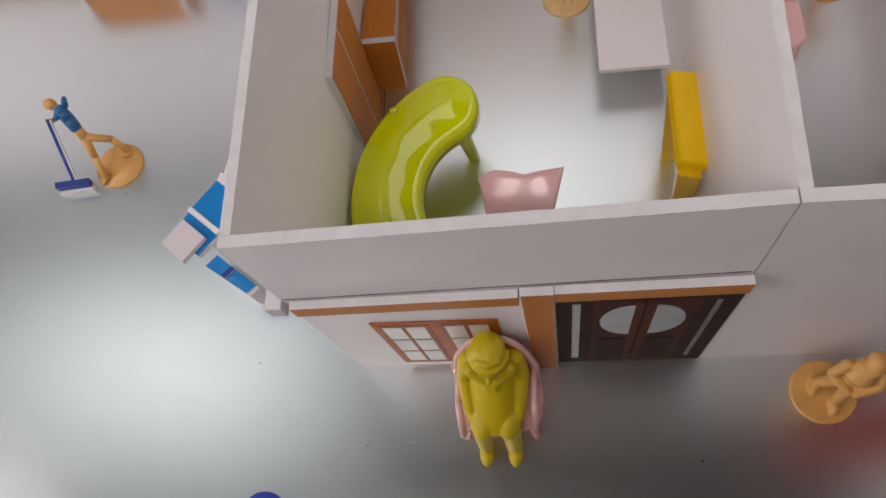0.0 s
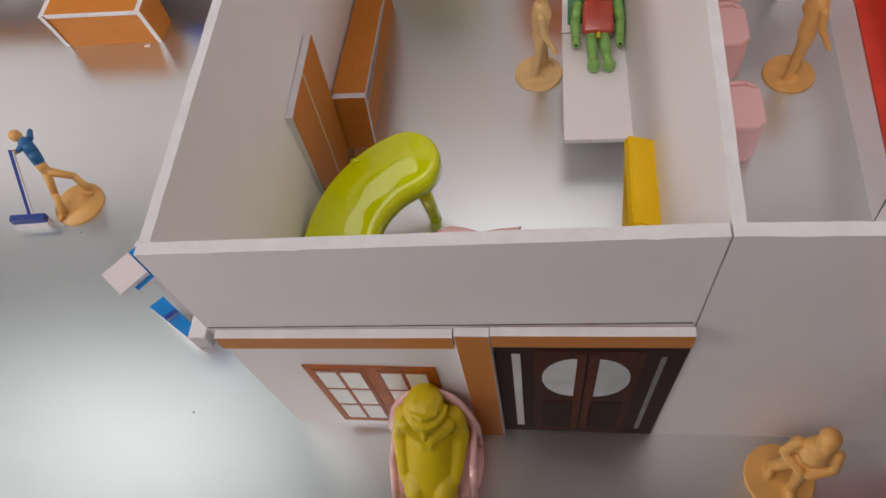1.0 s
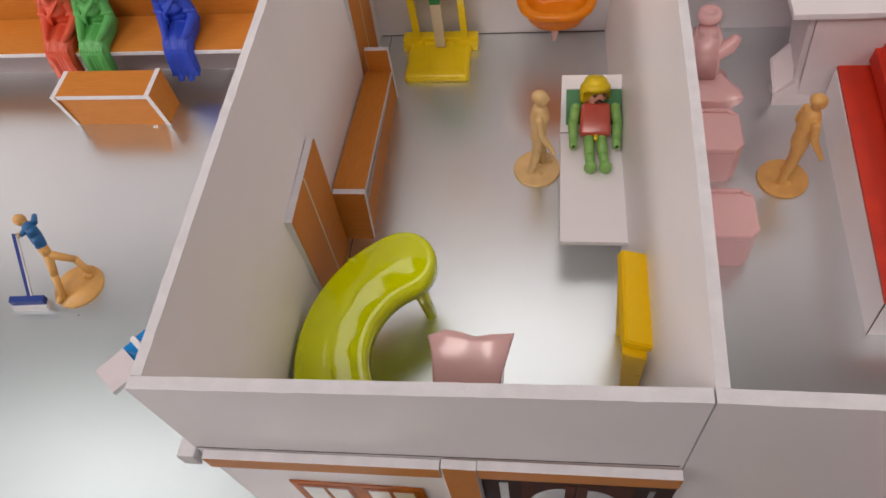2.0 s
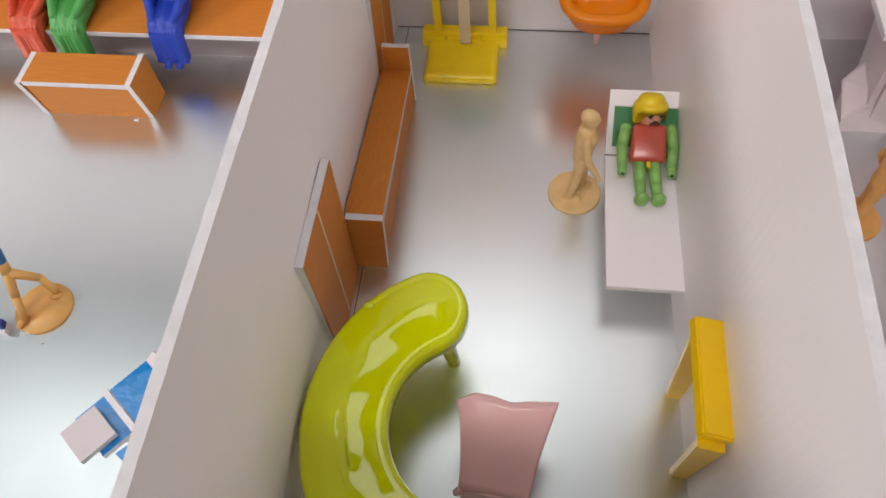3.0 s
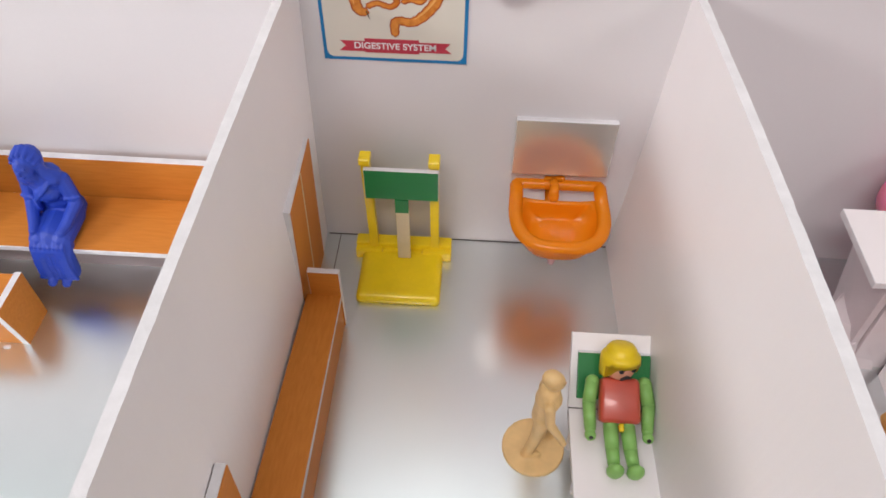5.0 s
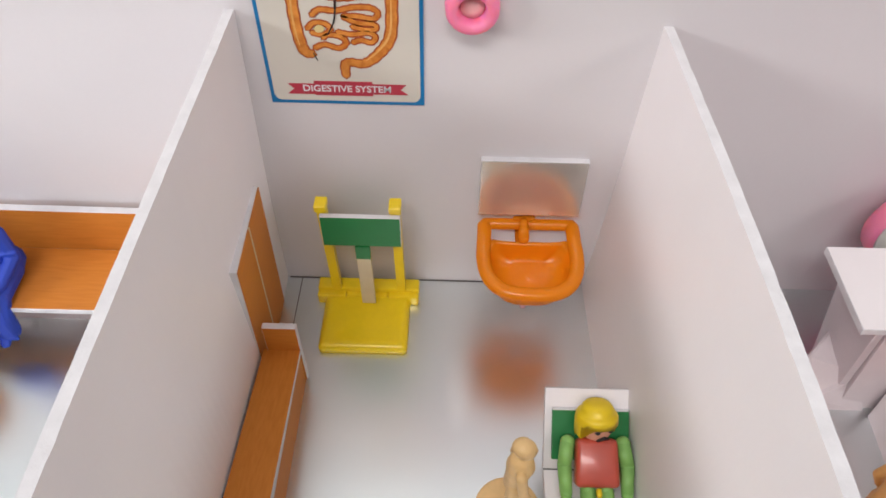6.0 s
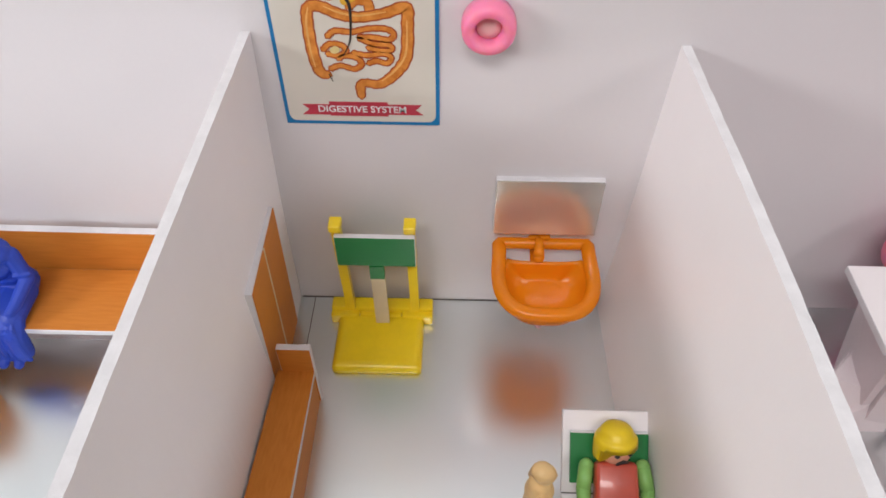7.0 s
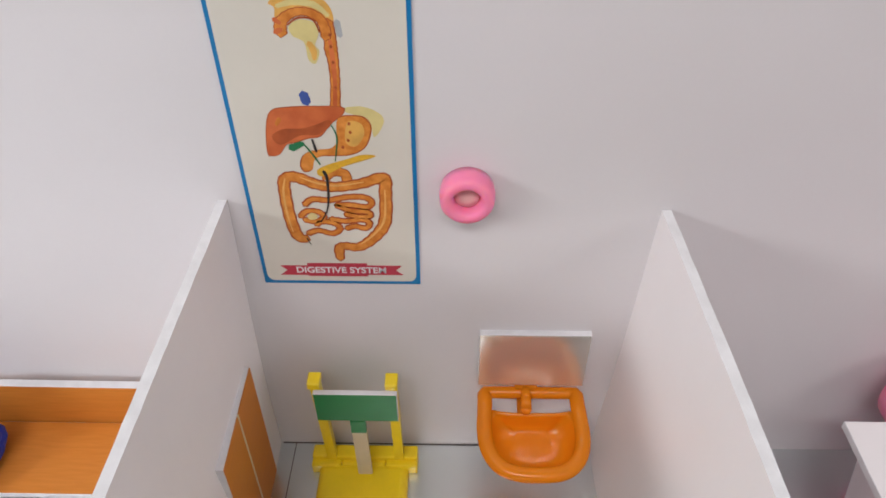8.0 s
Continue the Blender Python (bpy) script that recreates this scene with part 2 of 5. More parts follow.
def slab(corners, thick, bm=None, slot=0, edge=None):
    """A sheet through four corners (in turn), thick along its normal."""
    bm = bm or bmesh.new()
    pts = [Vector(c) for c in corners]
    n = (pts[1] - pts[0]).cross(pts[3] - pts[0]).normalized() * thick
    a = [bm.verts.new(p) for p in pts]
    b = [bm.verts.new(p + n) for p in pts]
    edge = slot if edge is None else edge
    for f in (bm.faces.new(a[::-1]), bm.faces.new(b)):
        f.material_index = slot
    for i in range(4):
        bm.faces.new((a[i], a[(i + 1) % 4], b[(i + 1) % 4], b[i])).material_index = edge
    return bm


def cyl(bm, p0, p1, r0, r1=None, seg=16, caps=True, slot=0):
    """A tapered rod from p0 to p1."""
    p0, p1 = Vector(p0), Vector(p1)
    d = p1 - p0
    m = Matrix.Translation((p0 + p1) / 2) @ d.to_track_quat("Z", "Y").to_matrix().to_4x4()
    made = bmesh.ops.create_cone(bm, cap_ends=caps, segments=seg, radius1=r0, radius2=r0 if r1 is None else r1, depth=d.length, matrix=m)
    for f in {f for v in made["verts"] for f in v.link_faces}:
        f.material_index = slot
    return bm


def ball(bm, p, rx, ry=None, rz=None, slot=0, turn=None, sub=2):
    """An ellipsoid."""
    m = Matrix.LocRotScale(Vector(p), Euler([radians(a) for a in turn]) if turn else None, (rx, ry or rx, rz or rx))
    made = bmesh.ops.create_icosphere(bm, subdivisions=sub, radius=1.0, matrix=m)
    for f in {f for v in made["verts"] for f in v.link_faces}:
        f.material_index = slot
    return bm


def limb(bm, pts, radii, slot=0, seg=10):
    """A jointed limb through points, with a radius at each."""
    for i, (p, r) in enumerate(zip(pts, radii)):
        ball(bm, p, r, slot=slot)
        if i:
            cyl(bm, pts[i - 1], p, radii[i - 1], r, seg, slot=slot)
    return bm


def lathe(profile, centre, axis="Z", seg=40, bm=None, slot=0):
    """Turns a profile of (radius, height) round an axis through centre."""
    bm = bm or bmesh.new()
    rings = []
    turn = {"Z": Matrix.Identity(3), "Y": Matrix(((1, 0, 0), (0, 0, -1), (0, 1, 0)))}[axis]
    for r, h in profile:
        rings.append([bm.verts.new(Vector(centre) + turn @ Vector((r * math.cos(2 * math.pi * i / seg), r * math.sin(2 * math.pi * i / seg), h)))
                      for i in range(seg)])
    for a, b in zip(rings, rings[1:]):
        for i in range(seg):
            bm.faces.new((a[i], a[(i + 1) % seg], b[(i + 1) % seg], b[i])).material_index = slot
    bm.faces.new(rings[0][::-1]).material_index = slot
    bm.faces.new(rings[-1]).material_index = slot
    return bm


def prism(outline, z0, z1, round_edge=0.0, seg=3, bm=None, slot=0, plane="XY"):
    """An outline of (u, v) drawn out between two levels, with rounded rims."""
    bm = bm or bmesh.new()
    place = {"XY": lambda u, v, w: (u, v, w), "XZ": lambda u, v, w: (u, w, v)}[plane]
    a = [bm.verts.new(place(u, v, z0)) for u, v in outline]
    b = [bm.verts.new(place(u, v, z1)) for u, v in outline]
    made = [bm.faces.new(a[::-1]), bm.faces.new(b)]
    n = len(a)
    for i in range(n):
        made.append(bm.faces.new((a[i], a[(i + 1) % n], b[(i + 1) % n], b[i])))
    for f in made:
        f.material_index = slot
    if round_edge:
        rim = [e for f in made[:2] for e in f.edges]
        bmesh.ops.bevel(bm, geom=rim, offset=round_edge, segments=seg, affect="EDGES", profile=0.5)
    return bm


def curve_points(pts, n=8, closed=False):
    """Points on a smooth curve through pts."""
    p = [Vector(q) for q in pts]
    out = []
    m = len(p)
    for i in range(m if closed else m - 1):
        a, b, c, d = (p[(i + k) % m] if closed else p[min(max(i + k, 0), m - 1)] for k in (-1, 0, 1, 2))
        for j in range(n):
            t = j / n
            out.append(0.5 * ((2 * b) + (c - a) * t + (2 * a - 5 * b + 4 * c - d) * t * t + (3 * b - a - 3 * c + d) * t ** 3))
    if not closed:
        out.append(p[-1])
    return out


def sculpt(ob, voxel=0.0008, smooth=4):
    """Melts the joined forms of a moulded figure into one skin."""
    r = ob.modifiers.new("skin", "REMESH")
    r.mode, r.voxel_size, r.use_smooth_shade = "VOXEL", voxel, True
    s = ob.modifiers.new("soften", "SMOOTH")
    s.factor, s.iterations = 0.5, smooth
    return ob


def hexa(bottom, top, bm=None, cuts=0, bow=0.0):
    """A block from four bottom and four top corners, each in turn; top faces take slot 1. cuts: a slightly uneven top in that many steps from end 0-1 to end 3-2, bowed sideways in x."""
    bm = bm or bmesh.new()
    rows = []
    for k in range(cuts + 2):
        t = k / (cuts + 1)
        ring = [Vector(p).lerp(Vector(q), t) for p, q in ((bottom[0], bottom[3]), (bottom[1], bottom[2]), (top[1], top[2]), (top[0], top[3]))]
        if 0 < k <= cuts:
            for v in ring[2:]:
                v.z += random.gauss(0, 0.00006) - (0.0004 if random.random() < 0.03 else 0)
                v.x += random.gauss(0, 0.00004) + bow * math.sin(math.pi * t)
                v.y += random.gauss(0, 0.00004)
        rows.append([bm.verts.new(v) for v in ring])
    bm.faces.new(rows[0]).material_index = 1
    bm.faces.new(rows[-1][::-1]).material_index = 1
    for a, b in zip(rows, rows[1:]):
        for i in range(4):
            bm.faces.new((a[i], b[i], b[(i + 1) % 4], a[(i + 1) % 4])).material_index = 1 if i == 2 else 0
    return bm


def structure(name, bm, mats, label, category="wall", smooth=False):
    return tagged(part(name, bm, mats, None, smooth=smooth), label, category, kind="structure")


# ---- the setting: sheet floor, boards, the room round the table ----
structure("floor", box(-1.40, 0.845, -0.60, 0.4284, -0.0118, 0.0), SHEET, "silver grey glossy laminate sheet under the model", "floor")


def back_sheet():
    """The tall sheet behind the rooms, bowed a little forward above its foot."""
    bm = bmesh.new()
    rows = []
    for z, y in ((-0.0118, 0.4292), (0.0, 0.4286), (0.02, 0.4264), (0.04, 0.4244), (0.06, 0.4228), (0.08, 0.4216), (0.10, 0.4208), (0.13, 0.4202), (0.16, 0.42), (0.46, 0.42)):
        rows.append([bm.verts.new(p) for p in ((-1.40, y, z), (0.845, y, z), (0.845, y + 0.004, z), (-1.40, y + 0.004, z))])
    for a, b in zip(rows, rows[1:]):
        for k in range(4):
            bm.faces.new((a[k], a[(k + 1) % 4], b[(k + 1) % 4], b[k]))
    bm.faces.new(rows[0][::-1])
    bm.faces.new(rows[-1])
    return bm


structure("wall_back", back_sheet(), [BACK], "tall white sheet standing behind the model rooms")
structure("wall_left", hexa([(0.000, 0.0055, 0), (0.0044, 0.0055, 0), (-0.0036, 0.4283, 0), (-0.008, 0.4283, 0)],
                            [(0.000, 0.0055, 0.203), (0.0044, 0.0055, 0.203), (0.0042, 0.4198, 0.206), (-0.0002, 0.4198, 0.206)], cuts=70, bow=-0.0008),
          [FOAM, EDGE], "white foam board partition with a bare cut top edge")
structure("wall_right", hexa([(0.2050, 0.0055, 0), (0.2094, 0.0055, 0), (0.2018, 0.4283, 0), (0.1974, 0.4283, 0)],
                             [(0.2005, 0.0055, 0.2145), (0.2049, 0.0055, 0.2145), (0.2084, 0.4198, 0.202), (0.2040, 0.4198, 0.202)], cuts=70, bow=0.0042),
          [FOAM, EDGE], "white foam board partition between two model rooms")
front = structure("wall_front", hexa([(0.0, 0.005, 0), (0.0, 0.0, 0), (0.2035, 0.0, 0), (0.2035, 0.005, 0)],
                                     [(0.0, 0.005, 0.2035), (0.0, 0.0, 0.2035), (0.1995, 0.0, 0.2155), (0.1995, 0.005, 0.2155)], cuts=36),
                  [FOAM, EDGE], "white foam board front of the model clinic")
structure("wall_front_right", hexa([(0.2042, 0.005, 0), (0.2042, 0.0, 0), (0.333, 0.0, 0), (0.333, 0.005, 0)],
                                   [(0.2002, 0.005, 0.2155), (0.2002, 0.0, 0.2155), (0.60, 0.0, 0.2185), (0.60, 0.005, 0.2185)], cuts=40),
          [FOAM, EDGE], "plain white foam board front of the neighbouring model room")

# facade trim: wood-print strips with white cut tops
lintel = thing("lintel_strip", (0.055, -0.003, 0.135), "orange wood-print strip with a white top above the window", "trim", kind="structure")
part("strip", slab([(0.004, -0.0005, 0.127), (0.1070, -0.0005, 0.132), (0.1070, -0.0005, 0.1435), (0.004, -0.0005, 0.1385)], -0.0001, slot=1), [WOOD, EDGE], lintel)
bm = slab([(0.004, -0.0046, 0.127), (0.1070, -0.0046, 0.132), (0.1070, -0.0046, 0.1435), (0.004, -0.0046, 0.1385)], -0.0040, slot=0, edge=1)
part("board", bm, [WOOD, EDGE], lintel)
lintel_b = thing("lintel_strip", (0.162, -0.003, 0.141), "orange wood-print strip with a white top above the doors", "trim", kind="structure")
part("board", slab([(0.1225, -0.0046, 0.1345), (0.2010, -0.0046, 0.1375), (0.2010, -0.0046, 0.1490), (0.1225, -0.0046, 0.1460)], -0.0040, slot=0, edge=1),
     [WOOD, EDGE], lintel_b)
upright = thing("door_post", (0.115, -0.003, 0.0), "orange wood-print post with a white top beside the doors", "trim", kind="structure")
part("board", board(0.1078, 0.1222, -0.0046, -0.0005, 0.0, 0.1455, 1), [WOOD, EDGE], upright)
tagged(part("trim", box(-0.0085, -0.0005, -0.004, 0.022, 0.127, 0.1375, 0.0004), [EDGE], None), "small white foam offcut on the wall corner", "trim", kind="structure")
tagged(part("joint", slab([(0.001, -0.0002, 0.1392), (0.1995, -0.0002, 0.1512), (0.1995, -0.0002, 0.1521), (0.001, -0.0002, 0.1398)], -0.0003), [GAP]),
       "dark open joint above the wood-print strips", "trim", kind="structure")

# printed window
window = thing("window_1", (0.062, -0.001, 0.008), "printed brown wooden window with twelve white panes", "window", kind="structure")
part("window_frame", box(0.0300, 0.0940, -0.0008, -0.0002, 0.0085, 0.0975), WINWOOD, window)
for leaf in (0, 1):
    lx = 0.0300 + leaf * 0.0320
    part("leaf", box(lx + 0.0030, lx + 0.0290, -0.0011, -0.0008, 0.0130, 0.0930), material("printed_leaf_wood", (0.36, 0.080, 0.010), 0.5, spec=0.2, vary=0.2, scale=70), window)
    for col in (0, 1):
        for row in (0, 1, 2):
            px, pz = lx + 0.0050 + col * 0.0120, 0.0165 + row * 0.0255
            part("pane", box(px, px + 0.0098, -0.0014, -0.0011, pz, pz + 0.0222), PANE, window)

# printed double doors
doors = thing("door_1", (0.163, -0.001, 0.0), "printed dark brown double doors with half-oval panes", "door", kind="structure")
part("door_frame", box(0.1225, 0.2030, -0.0008, -0.0002, 0.0, 0.1330), DOORLINE, doors)
for side, (x0, x1) in enumerate(((0.1395, 0.1622), (0.1632, 0.1865))):
    leaf = part("leaf", box(x0, x1, -0.0012, -0.0008, 0.002, 0.1230), DOOR, doors)
    part("stile", box(x1 - 0.0045 if side == 0 else x0, x1 if side == 0 else x0 + 0.0045, -0.0015, -0.0012, 0.006, 0.1200), DOORLIT, doors)
    part("panel", box(x0 + 0.004, x1 - 0.004, -0.0015, -0.0012, 0.012, 0.0560), DOORLINE, doors)
    cx = 0.1630 + (-0.0048 if side == 0 else 0.0048)
    arc = [(cx + (-1 if side == 0 else 1) * 0.0150 * math.cos(a), 0.0900 + 0.0245 * math.sin(a)) for a in [math.pi * (k / 20 - 0.5) for k in range(21)]]
    part("pane", prism(arc, -0.0016, -0.0012, plane="XZ"), PANEGREY, doors)
SIDEGLASS = material("printed_side_glass", (0.20, 0.19, 0.20), 0.4, vary=0.2, scale=60)
part("side_light", box(0.1300, 0.1338, -0.0012, -0.0008, 0.012, 0.1180), PANEGREY, doors)
part("side_light", box(0.1930, 0.1952, -0.0012, -0.0008, 0.012, 0.1180), SIDEGLASS, doors)

# the neighbouring entrance: red canopy on a white post
canopy = thing("entrance_canopy", (0.36, -0.03, 0.130), "red flat canopy over the neighbouring entrance", "canopy")
part("roof", board(0.2835, 0.460, -0.056, -0.0005, 0.1320, 0.1365, 2), [RED, RED], canopy)
part("edge_strip", box(0.2815, 0.2833, -0.056, -0.0005, 0.1320, 0.1362), PINK, canopy, "paler red cut edge")
part("post", box(0.3335, 0.3390, -0.0065, -0.0005, 0.0, 0.1318, 0.0003), EDGE, canopy, "white foam post")

# dark joint of the floor sheet along the wall
tagged(part("floor_joint", box(0.0062, 0.0067, 0.14, 0.4275, 0.0, 0.0002), GAP), "thin dark joint in the floor sheet", "trim", kind="structure")
tagged(part("back_wall_joint", box(-0.002, 0.197, 0.4276, 0.4283, 0.0, 0.0005), GAP), "thin dark joint along the back wall", "trim", kind="structure")

# the room round the model, never in view, so that gloss and bounced light are right
# Added walls, greyed and placed for the floor's reflections.
structure("wall_north", box(-2.6, 0.85, 1.50, 1.56, -0.012, 2.1), ROOMWALL, "unseen wall added for bounce and floor reflections")
structure("wall_west", box(-2.66, -2.6, -0.62, 1.56, -0.012, 2.1), ROOMWALL, "unseen wall added for bounce and floor reflections")
# East side split into a tan and a dark stretch for floor reflections.
structure("wall_east", box(0.85, 0.91, 0.60, 1.56, -0.012, 2.1), ROOMEAST, "unseen tan wall added for the floor to reflect")
structure("dark_wall_east", box(0.85, 0.91, -0.62, 0.60, -0.012, 2.1), ROOMDARK, "unseen dark wall added for the floor to reflect")
# Unseen wall added to hold part of the south lamp off the front.
SOUTH_BLOCK = box(-0.30, 0.91, -0.68, -0.62, -0.012, 1.32)
box(-2.66, -1.50, -0.68, -0.62, -0.012, 2.1, bm=SOUTH_BLOCK)
structure("shade_wall_south", SOUTH_BLOCK, ROOMDARK, "unseen brown wall added to shade the front, left open for the south lamp")
# Added ceiling, toned dark so the floor mirrors little light below it.
structure("ceiling", box(-2.66, 0.91, -0.68, 1.56, 2.1, 2.16), CEIL, "unseen ceiling, toned dark to dim the floor's reflection", "ceiling")
structure("room_floor", box(-2.66, 0.91, -1.30, 1.56, -0.05, -0.012), ROOMFLOOR, "plain room floor", "floor")

# ---- ward: boards along the left partition ----


def door_board(top, foot, x_top, x_foot, label):
    """A white foam board faced with two wood-print leaves, leaning against the wall and a little askew; top and foot are (near, far) in y."""
    t = thing("door_board", (x_foot, foot[0], 0.0), label, "door board", "wood-print door boards")
    high = 0.1160

    def plank(s0, s1, x0, x1, z0, z1):
        def at(s, z, dx):
            k = z / high
            y = (foot[0] + (foot[1] - foot[0]) * s) * (1 - k) + (top[0] + (top[1] - top[0]) * s) * k
            return (x_foot + (x_top[0] + (x_top[1] - x_top[0]) * s - x_foot) * k + dx, y, z)
        return hexa([at(s0, z0, x0), at(s0, z0, x1), at(s1, z0, x1), at(s1, z0, x0)], [at(s0, z1, x0), at(s0, z1, x1), at(s1, z1, x1), at(s1, z1, x0)])

    part("backing", plank(0, 1, 0, 0.0043, 0, high), [EDGE, EDGE], t)
    for s0, s1 in ((0.006, 0.486), (0.514, 0.994)):
        part("leaf", plank(s0, s1, 0.0044, 0.0049, 0.0004, high - 0.0004), [WOOD_Y, WOOD_Y], t)
    part("joint", plank(0.488, 0.512, 0.0044, 0.0051, 0.0004, high - 0.0004), [CREAM, CREAM], t, "pale tape joint")
    return t


door_board((0.1350, 0.1990), (0.1400, 0.1994), (0.0030, 0.0030), -0.0010, "orange wood-print double door board with white edges, beside the lime table")
door_board((0.3355, 0.3960), (0.3480, 0.4080), (0.0006, -0.0012), -0.0076, "orange wood-print double door board with white edges, behind the long bench")

bench = thing("long_bench", (0.012, 0.275, 0.0), "low orange wood-print bench with white cut edges along the wall", "bench")
bm = hexa([(0.0010, 0.2036, 0.0), (0.0228, 0.2036, 0.0), (0.0228, 0.2078, 0.0), (0.0010, 0.2078, 0.0)], [(0.0036, 0.2036, 0.0540), (0.0262, 0.2036, 0.0540), (0.0262, 0.2078, 0.0540), (0.0036, 0.2078, 0.0540)])
bm.normal_update()
for f in bm.faces:
    f.material_index = 0 if abs(f.normal.y) > 0.9 else 1
part("end_board", bm, [WOOD, EDGE], bench)
part("end_board", board(0.0030, 0.0222, 0.3475, 0.3515, 0.0, 0.0535, 1), [WOOD, EDGE], bench)
part("seat", slab([(0.0024, 0.2079, 0.0500), (0.0256, 0.2079, 0.0500), (0.0218, 0.3474, 0.0285), (0.0006, 0.3474, 0.0285)], 0.0035, slot=0, edge=1), [WOOD_Y, EDGE], bench)
part("side_panel", board(0.0175, 0.0212, 0.2082, 0.3474, 0.0, 0.0272, 0), [WOOD_Y, EDGE], bench)

# ---- ward: kidney-shaped lime table ----
table = thing("kidney_table", (0.045, 0.086, 0.0), "glossy lime green kidney-shaped plastic table", "table")
CX, CY, RO, RI = 0.0885, 0.086, 0.0835, 0.0400
rm, rh = (RO + RI) / 2, (RO - RI) / 2
A0, A1 = radians(117), radians(243)
LONG = 1.065


def kidney(grow):
    pts = []
    for k in range(33):
        a = A0 + (A1 - A0) * k / 32
        pts.append((CX + (RO + grow) * math.cos(a), CY + (RO + grow) * math.sin(a)))
    for k in range(1, 16):
        b = A1 + math.pi * k / 16
        pts.append((CX + rm * math.cos(A1) + (rh + grow) * math.cos(b), CY + rm * math.sin(A1) + (rh + grow) * math.sin(b)))
    for k in range(33):
        a = A1 + (A0 - A1) * k / 32
        pts.append((CX + (RI - grow) * math.cos(a), CY + (RI - grow) * math.sin(a)))
    for k in range(1, 16):
        b = A0 + math.pi + math.pi * k / 16
        pts.append((CX + rm * math.cos(A0) + (rh + grow) * math.cos(b), CY + rm * math.sin(A0) + (rh + grow) * math.sin(b)))
    return [(u, CY + (v - CY) * LONG) for u, v in pts]


bm = bmesh.new()
levels = [(-0.0035, 0.0520), (0.0, 0.0525), (0.0, 0.0590), (-0.0006, 0.0622), (-0.0018, 0.0640), (-0.0034, 0.0647), (-0.0046, 0.0645)]
levels += [(-g, 0.0645 + 0.0030 * (1 - ((0.0218 - g) / 0.0172) ** 2)) for g in (0.0060, 0.0080, 0.0100, 0.0120, 0.0140, 0.0160, 0.0180, 0.0200)]
rings = []
for g, z in levels:
    wave = 0.00022 if g < -0.007 else 0.0
    rings.append([bm.verts.new((u, v, z + wave * (math.sin(170 * v + 60 * u) + 0.7 * math.sin(310 * v - 210 * u + 1.3)))) for u, v in kidney(g)])
for a, b in zip(rings, rings[1:]):
    for i in range(len(a)):
        bm.faces.new((a[i], a[(i + 1) % len(a)], b[(i + 1) % len(a)], b[i]))
bmesh.ops.triangle_fill(bm, use_beauty=True, edges=[e for e in bm.edges if e.is_boundary and e.verts[0] in set(rings[-1])])
bmesh.ops.triangle_fill(bm, use_beauty=True, edges=[e for e in bm.edges if e.is_boundary and e.verts[0] in set(rings[0])])
part("tabletop", bm, LIME, table, smooth=True)
for lx, ly in ((0.0660, 0.1420), (0.0660, 0.0300), (0.0250, 0.1150), (0.0250, 0.0570)):
    bm = bmesh.new()
    cyl(bm, (lx + (0.006 if lx > 0.05 else 0), ly, 0.0), (lx, ly, 0.0520), 0.0040, 0.0055, 14)
    part("leg", bm, LIME, table, smooth=True)
for dx, dy in ((0.0300, 0.1430), (0.0690, 0.1500)):
    bm = bmesh.new()
    ball(bm, (dx, dy, 0.0652), 0.0030, 0.0024, 0.0010, sub=2)
    part("moulding_dimple", bm, LIME, table, smooth=True)

